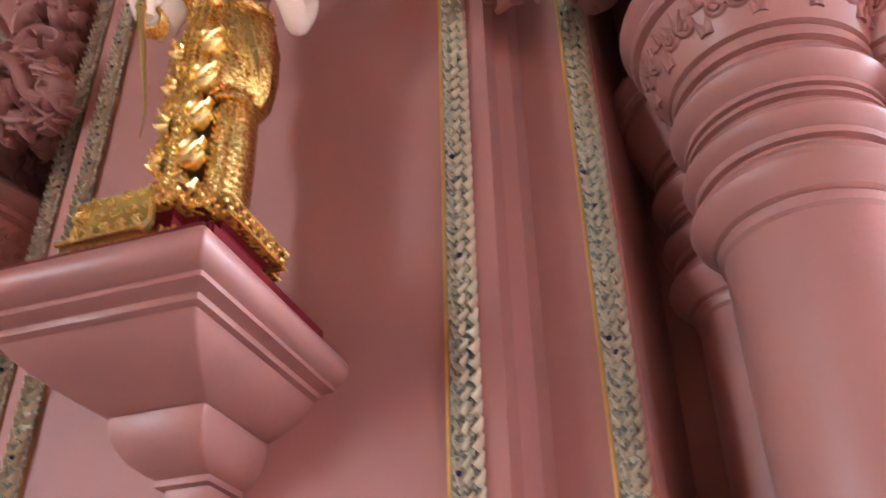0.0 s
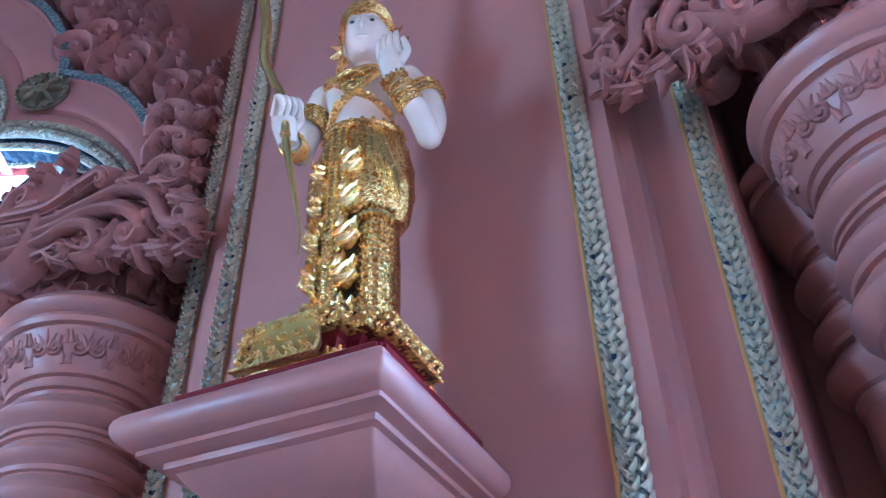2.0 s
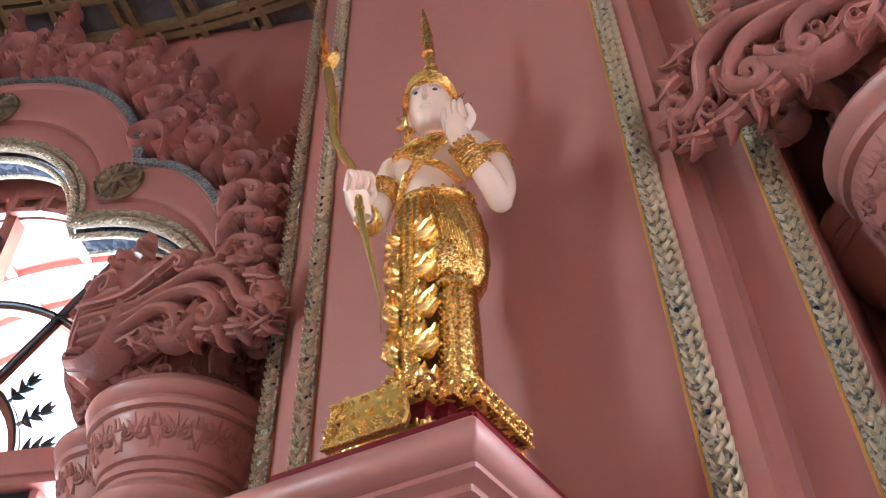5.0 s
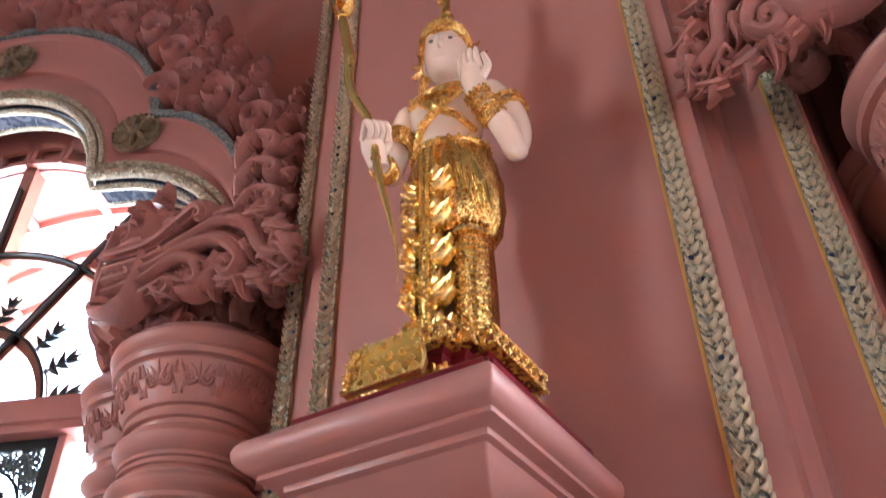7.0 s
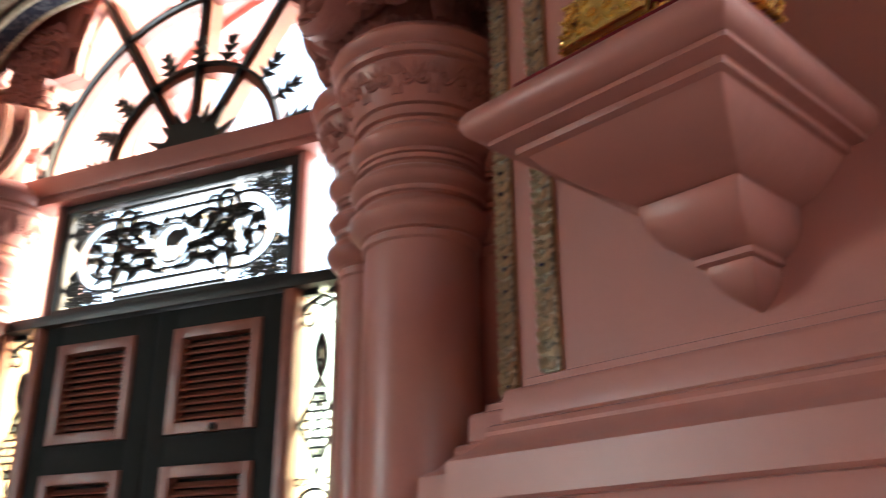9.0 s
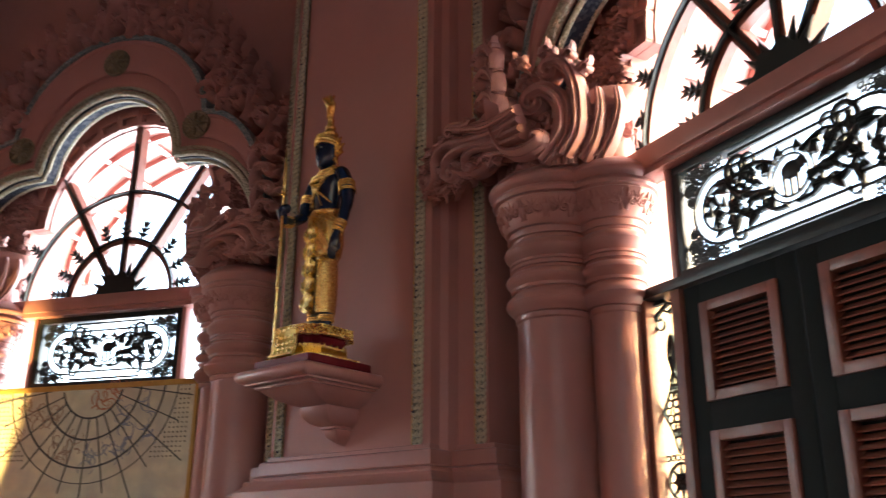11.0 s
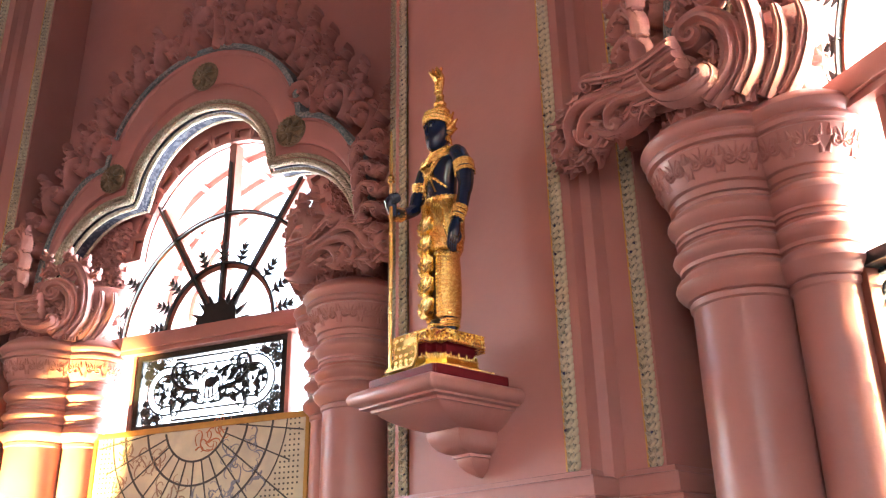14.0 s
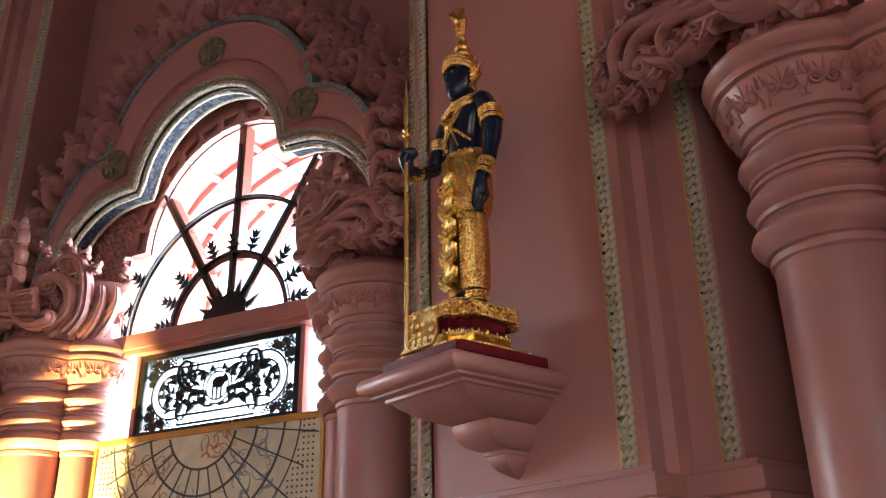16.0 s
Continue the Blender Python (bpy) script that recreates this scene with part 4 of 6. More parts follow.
def side_lattice(s):
    """Openwork of a sidelight, from 1.5 to 2.44 high."""
    bm = bmesh.new()
    u0, v = s * 0.705, 6.13
    for zc, k in ((2.36, 0), (2.20, 1), (1.98, 2), (1.70, 3), (1.35, 2), (1.0, 1), (0.7, 3)):
        F = Matrix.Translation((u0, v, zc)) @ FACE
        if k == 0:
            for sx in (-1, 1):
                G = F @ Matrix.Diagonal((sx, 1, 1, 1))
                curl(bm, 0.0, 0.07, -20, 0.22, -12, 0.006, 0.014, G, 0, 1.3)
                curl(bm, 0.0, 0.03, 30, 0.14, -12, 0.005, 0.014, G, 0, 1.3)
                for i in range(5):
                    flame(bm, 0.02 + 0.014 * i, 0.075, 60, 0.035, 0.006, 0.012, 5, G, n=5)
        elif k == 1:
            for sx in (-1, 1):
                G = F @ Matrix.Diagonal((sx, 1, 1, 1))
                ribbon(bm, clothoid(0, 0.09, -60, 0.2, -6, -6, 1, 10), 0.008, 0.004, 0.014, 1.3, G)
                curl(bm, 0, -0.06, 60, 0.11, 12, 0.006, 0.014, G, 0, 1.3)
            bar(bm, [(u0, zc - 0.16), (u0, zc + 0.1)], 0.003, v - 0.005, v + 0.005)
        elif k == 2:
            for q in range(-3, 4):
                w = 0.075 * (1 - abs(q) / 4)
                for c in range(3):
                    x = (c - 1) * w * 0.66
                    t = bmesh.new()
                    tube(t, [(0.017 * math.cos(i * math.pi / 4), 0, 0.017 * math.sin(i * math.pi / 4)) for i in range(9)], 0.0045, 4)
                    merge(bm, t, 0, Matrix.Translation((u0 + x, v, zc + q * 0.03)))
            for sx in (-1, 1):
                bar(bm, [(u0, zc + 0.17), (u0 + sx * 0.03, zc + 0.08), (u0 + sx * 0.08, zc), (u0 + sx * 0.03, zc - 0.08), (u0, zc - 0.17)], 0.004, v - 0.005, v + 0.005)
        else:
            bar(bm, arc_pts(0.072, 0, 360, 24, (u0, zc)), 0.005, v - 0.006, v + 0.006)
            for i in range(8):
                a = 45 * i
                flame(bm, 0, 0, a, 0.068, 0.010, 0.014, 1, F, n=6)
            bar(bm, arc_pts(0.03, 0, 360, 16, (u0, zc)), 0.005, v - 0.006, v + 0.006)
            for i in range(6):
                for q in (-1, 1):
                    t = bmesh.new()
                    tube(t, [(0.012 * math.cos(j * math.pi / 3), 0, 0.012 * math.sin(j * math.pi / 3)) for j in range(7)], 0.004, 4)
                    merge(bm, t, 0, Matrix.Translation((u0 - 0.07 + 0.028 * i, v, zc + q * 0.095)))
    return finish("sidelight_lattice", bm, M_BLACK)


def fan_bars():
    bm = bmesh.new()
    c = (0, 3.13)
    for a, l in ((90, 1.42), (58, 1.12), (122, 1.12), (32, 0.86), (148, 0.86)):
        w = 0.030 if a in (90, 58, 122) else 0.010
        if a in (32, 148):
            continue
        bar(bm, [(0, 3.13), (l * math.cos(radians(a)), 3.13 + l * math.sin(radians(a)))], w, 6.17, 6.25)
    bar(bm, arc_pts(0.43, 0, 180, 28, c), 0.024, 6.17, 6.22)
    bar(bm, arc_pts(0.80, 0, 180, 36, c), 0.010, 6.17, 6.22)
    return finish("fan_bar", bm, M_WOOD)


def fan_iron():
    bm = bmesh.new()
    c = (0, 3.13)
    P = iron_at(6.16)
    bar(bm, arc_pts(0.445, 0, 180, 28, c), 0.006, 6.145, 6.17)
    bar(bm, arc_pts(0.81, 0, 180, 36, c), 0.006, 6.145, 6.17)
    for a in (90, 58, 122):
        bar(bm, [(0, 3.13), (1.2 * math.cos(radians(a)), 3.13 + 1.2 * math.sin(radians(a)))], 0.007, 6.145, 6.17)
    # palmette hub
    pts = [(0.17 * math.cos(radians(a)) * (1 + 0.08 * math.cos(radians(a * 9))), 3.12 + 0.19 * math.sin(radians(a)) * (1 + 0.08 * math.cos(radians(a * 9)))) for a in range(0, 181, 5)]
    plate(bm, pts, 6.14, 6.165)
    for k in range(9):
        a = 10 + 20 * k
        flame(bm, 0.15 * math.cos(radians(a)), 3.13 + 0.15 * math.sin(radians(a)), a, 0.12, 0.02, 0.016, 3, P)
    # leafy sprigs on the rings
    r = random.Random(11)
    for rr, angs in ((0.445, (8, 24, 40, 72, 90, 108, 140, 156, 172)), (0.80, (6, 16, 28, 152, 164, 174))):
        for a in angs:
            x, y = rr * math.cos(radians(a)), 3.13 + rr * math.sin(radians(a))
            h = a + r.uniform(-12, 12)
            ribbon(bm, clothoid(x, y, h, 0.10, 2, -3, 1, 6), 0.005, 0.003, 0.012, 1, P)
            e = clothoid(x, y, h, 0.10, 2, -3, 1, 6)
            for q, dh in ((2, 70), (2, -70), (4, 55), (4, -55), (6, 35), (6, -35), (6, 0)):
                flame(bm, e[q][0], e[q][1], h + dh, 0.055, 0.014, 0.012, 4, P, n=6)
    return finish("fan_ironwork", bm, M_BLACK)


ME_LATTICE, ME_FANBAR, ME_FANIRON = transom_lattice(), fan_bars(), fan_iron()
ME_SIDE = {s: side_lattice(s) for s in (-1, 1)}


def one(fn, *a):
    bm = bmesh.new()
    fn(bm, *a)
    return bm


def joinery(m):
    e = empty("window_%d" % (m + 2), win(m), "tall arched window with pink frame, dark ironwork and transom lattice", "window", kind="structure")
    bm = bmesh.new()
    bbox(bm, -0.83, 0.83, 6.03, 6.17, 3.03, 3.125, 0.01)
    bbox(bm, -0.83, 0.83, 6.05, 6.17, 3.0, 3.035, 0.006)
    part("beam", bm, M_DARKPINK, e)
    f = part("transom_frame", (lambda b: (bbox(b, -0.59, 0.59, 6.10, 6.17, 2.958, 2.997, 0.005), bbox(b, -0.59, 0.59, 6.10, 6.17, 2.50, 2.532, 0.005), bbox(b, -0.59, -0.55, 6.10, 6.17, 2.53, 2.96, 0.005), bbox(b, 0.55, 0.59, 6.10, 6.17, 2.53, 2.96, 0.005), b)[-1])(bmesh.new()), M_BLACK, e, "dark green-black frame")
    part("lattice", ME_LATTICE, None, f, "dark scrolled openwork panel")
    part("fan_bar", ME_FANBAR, None, e, "red-brown radial glazing bars")
    part("fan_ironwork", ME_FANIRON, None, e, "black leafy ironwork")
    for s in (-1, 1):
        a, b = sorted((s * 0.594, s * 0.625))
        part("side_post", one(bbox, a, b, 6.09, 6.18, 2.5, 3.0, 0.006), M_DARKPINK, e)
        a, b = sorted((s * 0.575, s * 0.625))
        part("door_post", one(bbox, a, b, 6.07, 6.20, 0.0, 2.455, 0.006), M_WOOD, e)
        a, b = sorted((s * 0.785, s * 0.85))
        part("side_post", one(bbox, a, b, 6.07, 6.20, 0.0, 2.455, 0.006), M_WOOD, e)
        part("sidelight_lattice", ME_SIDE[s], None, e, "black openwork of a sidelight")
        a, b = sorted((s * 0.626, s * 0.784))
        part("pane", one(box, a, b, 6.150, 6.156, 0.3, 2.455), M_YGLASS, e, "pale yellow glass").visible_shadow = False
        a, b = sorted((s * 0.627, s * 0.84))
        part("pane", one(box, a, b, 6.150, 6.156, 2.5, 3.0), M_GLASS, e).visible_shadow = False
    part("lintel", one(bbox, -0.84, 0.84, 6.06, 6.20, 2.455, 2.5, 0.006), M_BLACK, e)
    return e


for m in (0, 1):
    joinery(m)


def door(m):
    e = empty("door_1", win(m), "closed dark green double door with red-brown louvred panels", "door", kind="structure")
    for s in (-1, 1):
        bm = bmesh.new()
        c = s * 0.287
        cols = ((c - 0.283, c - 0.195), (c + 0.195, c + 0.283))
        for a, b in cols:
            bbox(bm, a, b, 6.09, 6.14, 0.02, 2.45, 0.004)
        for a, b in ((0.02, 0.46), (0.87, 0.97), (1.38, 1.47), (1.87, 1.98), (2.37, 2.45)):
            bbox(bm, c - 0.2, c + 0.2, 6.092, 6.138, a, b, 0.004)
        bbox(bm, c - 0.2, c + 0.2, 6.128, 6.142, 0.05, 2.42, 0.002)
        leaf = part("door_leaf", bm, M_DOOR, e)
        for z0, z1 in ((0.46, 0.87), (0.97, 1.38), (1.47, 1.87), (1.98, 2.37)):
            bm = bmesh.new()
            for a, b, q, w in ((c - 0.195, c - 0.15, z0, z1), (c + 0.15, c + 0.195, z0, z1), (c - 0.15, c + 0.15, z0, z0 + 0.04), (c - 0.15, c + 0.15, z1 - 0.04, z1)):
                bbox(bm, a, b, 6.080, 6.13, q, w, 0.004)
            pf = part("panel_frame", bm, M_WOOD, leaf, "red-brown wooden panel frame")
            n = 11
            for i in range(n):
                z = z0 + 0.05 + (z1 - z0 - 0.1) * (i + 0.5) / n
                t = bmesh.new()
                bbox(t, -0.15, 0.15, -0.018, 0.018, -0.003, 0.003, 0.001)
                bm = bmesh.new()
                merge(bm, t, 0, pose(c, 6.11, z, 35))
                part("slat", bm, M_WOOD, leaf)
    part("latch", one(ball, (0.31, 6.075, 1.995), 0.014), M_BLACK, e)
    return e


door(0)

# closed leaves behind the chart, plain
bm = bmesh.new()
bbox(bm, -0.575, 0.575, 6.10, 6.15, 0.02, 2.45, 0.004)
tagged(part("door_2", bm, M_DOOR, None, m=win(1)), "dark green door closed behind a printed chart board", "door", kind="structure")

# vaulted porches outside the windows, with coffer ribs on the underside
def porch_vault(m):
    e = empty("porch_vault", win(m), "pink coffered barrel vault of the porch outside the window", "porch", kind="structure")

    def shell(r0, r1, v0, v1, a0=0.0, a1=180.0, n=24):
        bm = bmesh.new()
        rs = []
        for i in range(n + 1):
            a = radians(a0 + (a1 - a0) * i / n)
            c, s = math.cos(a), math.sin(a)
            rs.append([((1.35 + r) * c, v, 3.7 + (1.1 + r) * s) for r, v in ((r0, v0), (r1, v0), (r1, v1), (r0, v1))])
        rings(bm, rs)
        return bm

    part("vault_shell", shell(0.0, 0.15, 6.5, 7.45), M_WALL, e)
    for v in (6.52, 6.82, 7.12, 7.39):
        part("vault_rib", shell(-0.045, 0.01, v, v + 0.05), M_DARKPINK, e)
    for k in range(9):
        a = 18 + 18 * k
        part("vault_rib", shell(-0.038, 0.008, 6.53, 7.44, a - 1.1, a + 1.1, 2), M_DARKPINK, e)
    return e


for m in (-1, 0, 1):
    porch_vault(m)


# ---- chart board ----
def chart_board(m):
    e = empty("chart_board", win(m) @ pose(0.02, 6.03, 0), "yellowed star chart board in thin gold frame before a door", "board")
    part("panel", one(bbox, -0.79, 0.79, -0.012, 0.02, 0.0, 2.455, 0.003), M_CHART, e, "yellowed printed chart")
    fr = bmesh.new()
    bbox(fr, -0.81, 0.81, -0.022, 0.03, 2.452, 2.488, 0.004)
    bbox(fr, -0.812, -0.786, -0.022, 0.03, 0.0, 2.452, 0.004)
    bbox(fr, 0.786, 0.812, -0.022, 0.03, 0.0, 2.452, 0.004)
    part("frame", fr, M_GOLDLINE, e, "thin gold frame")
    zc = 2.50
    for rr in (0.24, 0.38, 0.56, 0.66):
        bm = bmesh.new()
        bar(bm, arc_pts(rr, 184 + (10 if rr < 0.3 else 0), 356 - (10 if rr < 0.3 else 0), 30, (0, zc)), 0.006 if rr != 0.66 else 0.003, -0.016, -0.010)
        part("chart_ring", bm, M_INK, e, "dark printed ring")
    for k in range(13):
        a = radians(188 + 13.6 * k)
        bm = bmesh.new()
        r1 = 0.74 if k % 2 else 0.9
        x1, z1 = r1 * math.cos(a), zc + r1 * math.sin(a)
        f = min(1, 0.77 / max(abs(x1), 1e-3))
        bar(bm, [(0.24 * math.cos(a), zc + 0.24 * math.sin(a)), (x1 * f, zc + (z1 - zc) * f)], 0.004, -0.0155, -0.010)
        part("chart_line", bm, M_INK, e)
    r = random.Random(8)
    cols = [mat("faded_blue_print", (0.22, 0.24, 0.30), 0.5), mat("faded_red_print", (0.50, 0.17, 0.07), 0.5), mat("faded_brown_print", (0.34, 0.22, 0.15), 0.5)]
    spots = [(0.28, -0.24, 0), (0.40, -0.17, 0), (0.05, -0.13, 1), (0.17, -0.08, 1), (-0.3, -0.22, 2), (-0.46, -0.2, 2), (-0.55, -0.12, 2), (-0.12, -0.42, 2), (0.18, -0.44, 0), (0.3, -0.42, 0), (0.0, -0.48, 0), (-0.25, -0.46, 2), (-0.58, -0.36, 2), (0.45, -0.34, 0)]
    for x, z, ci in spots:
        bm = bmesh.new()
        P = Matrix.Translation((x, -0.0125, zc + z)) @ FACE
        for k in range(9):
            curl(bm, r.uniform(-0.05, 0.05), r.uniform(-0.05, 0.05), r.uniform(0, 360), r.uniform(0.07, 0.14), r.choice((-8, 8, 5, -5)), r.uniform(0.003, 0.007), 0.004, P, 0, 1.2, n=10)
        part("chart_figure", bm, cols[ci], e, "faded printed drawing")
    bm = bmesh.new()
    for s in (-1, 1):
        for i in range(9):
            for j in range(16):
                x, z = 0.50 + 0.03 * i, -0.05 - 0.03 * j
                if 0.68 < math.hypot(x, z) < 0.86 and x < 0.77:
                    box(bm, s * x - 0.005, s * x + 0.005, -0.0145, -0.010, zc + z - 0.005, zc + z + 0.005)
    tagged(part("chart_dots", bm, M_INK, e), kind="stuff")
    return e


chart_board(1)

# ---- consoles ----
U0 = 0.015
CONSOLE = {
    "shelf": [(5.226, 0.222, 2.263), (5.212, 0.231, 2.262), (5.200, 0.241, 2.259), (5.190, 0.250, 2.253), (5.183, 0.257, 2.244), (5.180, 0.260, 2.233), (5.181, 0.259, 2.222), (5.186, 0.255, 2.212), (5.194, 0.248, 2.205), (5.205, 0.240, 2.201), (5.224, 0.232, 2.199), (5.224, 0.232, 2.190), (5.262, 0.204, 2.188), (5.264, 0.203, 2.177), (5.282, 0.190, 2.175)],
    "corbel": [(5.282, 0.190, 2.175), (5.300, 0.180, 2.160), (5.335, 0.163, 2.143), (5.375, 0.144, 2.129), (5.42, 0.124, 2.117), (5.46, 0.106, 2.109), (5.485, 0.094, 2.105)],
    "lower_corbel": [(5.472, 0.098, 2.105), (5.472, 0.098, 2.092), (5.478, 0.095, 2.070), (5.492, 0.088, 2.050), (5.515, 0.078, 2.033), (5.548, 0.063, 2.022), (5.580, 0.050, 2.018)],
    "drop": [(5.572, 0.056, 2.018), (5.572, 0.056, 2.006), (5.590, 0.046, 2.004), (5.590, 0.046, 1.992), (5.600, 0.040, 1.972), (5.624, 0.028, 1.954), (5.655, 0.014, 1.941), (5.688, 0.003, 1.931)],
}


def console(m):
    e = empty("wall_console", pan(m) @ pose(U0, 0, 0), "glossy pink moulded bracket shelf on the wall under a statue", "wall bracket", "statue brackets")
    for name, prof in CONSOLE.items():
        bm = bmesh.new()
        rs = []
        for v, h, z in prof:
            c = min(0.006, h * 0.3)
            rs.append([(-h, 5.70, z), (-h, v + c, z), (-h + 0.3 * c, v + 0.3 * c, z), (-h + c, v, z), (h - c, v, z), (h - 0.3 * c, v + 0.3 * c, z), (h, v + c, z), (h, 5.70, z)])
        rings(bm, rs)
        part(name, bm, M_GLOSS, e, angle=38)
    return e


def notched(h, k, c=(0, 0)):
    """A square plan with stepped corners."""
    q = [(h, -h + 2 * k), (h - k, -h + 2 * k), (h - k, -h + k), (h - 2 * k, -h + k), (h - 2 * k, -h)]
    out = []
    for i in range(4):
        a = math.pi / 2 * i
        for x, y in q[::-1]:
            out.append((c[0] + x * math.cos(a) - y * math.sin(a), c[1] + x * math.sin(a) + y * math.cos(a)))
    return out


def beads(bm, plan, z, r, step, mi=0):
    n = len(plan)
    for i in range(n):
        a, b = Vector(plan[i]), Vector(plan[(i + 1) % n])
        k = max(1, round((b - a).length / step))
        for j in range(k):
            p = a.lerp(b, j / k)
            ball(bm, (p.x, p.y, z), r, mi, seg=6)


def plinth(m, tall):
    """A stepped plinth, tall high; the sizes below are for 0.163."""
    k = tall / 0.163
    e = empty("statue_plinth", pan(m) @ pose(0.040, 5.435, 2.262), "gold and dark red stepped plinth on a pink bracket", "plinth", "statue plinths")

    def stack(rows, notch):
        bm = bmesh.new()
        rings(bm, [[(x, y, z * k) for x, y in notched(h, notch)] for h, z in rows])
        return bm

    part("base", stack([(0.204, 0.0), (0.206, 0.003), (0.206, 0.029), (0.203, 0.032)], 0.006), M_RED, e, "dark red lacquered base", angle=20)
    bm = bmesh.new()
    beads(bm, notched(0.186, 0.030), 0.037 * k, 0.0085, 0.0155)
    part("bead_moulding", bm, M_GOLDS, e, "gold beads")
    part("lotus_step", stack([(0.178, 0.034), (0.176, 0.042), (0.162, 0.044), (0.140, 0.052), (0.136, 0.060), (0.146, 0.070), (0.148, 0.075)], 0.030), M_GOLDS, e, "smooth gold hollow moulding", angle=20)
    # upright petals, pointed, in two sizes
    bm = bmesh.new()
    pl = notched(0.144, 0.030)
    for i in range(len(pl)):
        a, b = Vector(pl[i]), Vector(pl[(i + 1) % len(pl)])
        n = max(1, round((b - a).length / 0.014))
        for q in range(n):
            p = a.lerp(b, (q + 0.5) / n)
            ball(bm, (p.x, p.y, 0.077 * k), 0.0070, seg=6, sz=1.5)
            if n < 4 or q % 3 == 1:
                ball(bm, (p.x, p.y, 0.086 * k), 0.0055, seg=6, sz=1.8)
    part("petal_moulding", bm, M_GOLDS, e, "upright gold petals")
    part("waist", stack([(0.128, 0.070), (0.127, 0.10), (0.134, 0.116), (0.146, 0.123)], 0.029), M_RED, e, "dark red lacquered waist", angle=20)
    part("top_slab", stack([(0.156, 0.122), (0.164, 0.124), (0.164, 0.160), (0.161, 0.163)], 0.030), M_LACE, e, "pierced gold lace slab", angle=20)
    for z in (0.125, 0.159):
        bm = bmesh.new()
        beads(bm, notched(0.165, 0.030), z * k, 0.0042, 0.009)
        part("slab_bead_moulding", bm, M_GOLDS, e, "fine gold beads")
    # raised scrolls of the pierced slab
    bm = bmesh.new()
    pl = notched(0.165, 0.030)
    for i in range(len(pl)):
        a, b = Vector(pl[i]), Vector(pl[(i + 1) % len(pl)])
        d = (b - a).normalized()
        n = max(1, round((b - a).length / 0.026))
        for q in range(n):
            p = a.lerp(b, (q + 0.5) / n)
            T = Matrix(((d.x, 0, d.y, p.x), (d.y, 0, -d.x, p.y), (0, 1, 0, 0.142 * k), (0, 0, 0, 1)))
            for g in (0, 180):
                volute(bm, 0, 0, g, 0.006, 0, 0.007, 1.2, 1, 0.0022, 0.004, T)
    tagged(part("slab_relief", bm, M_GOLDS, e, "small gold scrolls"), kind="stuff")
    # cloth apron on the front
    way = [(-0.155, 0.166), (-0.169, 0.160), (-0.172, 0.120), (-0.176, 0.085), (-0.196, 0.056), (-0.214, 0.038)]
    bm = bmesh.new()
    rs = []
    for i, (y, z) in enumerate(way):
        w0, w1 = -0.062 - 0.003 * i, 0.046 + 0.007 * i
        rs.append([(w0, y, z * k), (w1, y, z * k), (w1, y + 0.010, z * k - 0.003), (w0, y + 0.010, z * k - 0.003)])
    rings(bm, rs)
    r = random.Random(2)
    apron = part("apron", bm, M_CLOTH, e, "gold cloth apron sewn with jewels", angle=30)
    bm = bmesh.new()

    def drape(q):
        f = q * (len(way) - 2)
        i = min(int(f), len(way) - 3)
        a, b = way[i + 1], way[i + 2]
        return a[0] + (b[0] - a[0]) * (f - i) - 0.002, (a[1] + (b[1] - a[1]) * (f - i)) * k

    for i in range(5):
        for j in range(4):
            q, x = 0.08 + 0.19 * i + r.uniform(-0.02, 0.02), -0.050 + 0.032 * j + 0.008 * (i % 2 * 2 - 1)
            y, z = drape(q)
            for c in range(6):
                ball(bm, (x + 0.008 * math.cos(c * 1.047), y, z + 0.006 * math.sin(c * 1.047)), 0.0042, seg=6)
            ball(bm, (x, y - 0.001, z), 0.005, seg=6)
    for j in range(18):
        y, z = drape(1.0)
        ball(bm, (-0.076 + 0.0092 * j, y, z + 0.002), 0.006, seg=6)
        y, z = drape(j / 18)
        ball(bm, (-0.065 - 0.013 * j / 18, y, z), 0.0045, seg=6)
        ball(bm, (0.051 + 0.030 * j / 18, y, z), 0.0045, seg=6)
    tagged(part("jewel_trim", bm, M_GOLDS, apron, "gold jewel clusters"), kind="stuff")
    return e


for m in (0, 1):
    console(m)
    plinth(m, (0.163, 0.204)[m])


# ---- statues ----
def limb(bm, pts, radii, mi=0, seg=12):
    """A limb through a few joints, smoothed."""
    P, R = [], []
    n = len(pts)
    for i in range(n - 1):
        p0, p1, p2, p3 = (Vector(pts[max(i - 1, 0)]), Vector(pts[i]), Vector(pts[i + 1]), Vector(pts[min(i + 2, n - 1)]))
        for k in range(5):
            t = k / 5
            P.append(0.5 * (2 * p1 + (p2 - p0) * t + (2 * p0 - 5 * p1 + 4 * p2 - p3) * t * t + (3 * p1 - p0 - 3 * p2 + p3) * t ** 3))
            R.append(radii[i] + (radii[i + 1] - radii[i]) * t)
    P.append(Vector(pts[-1]))
    R.append(radii[-1])
    tube(bm, P, R, seg, mi)


def oval(bm, rows, mi=0, seg=28):
    """Rows of (x, y, rx, ry, z)."""
    rings(bm, [[(x + a * math.cos(2 * math.pi * i / seg), y + b * math.sin(2 * math.pi * i / seg), z) for i in range(seg)] for x, y, a, b, z in rows], mi=mi)


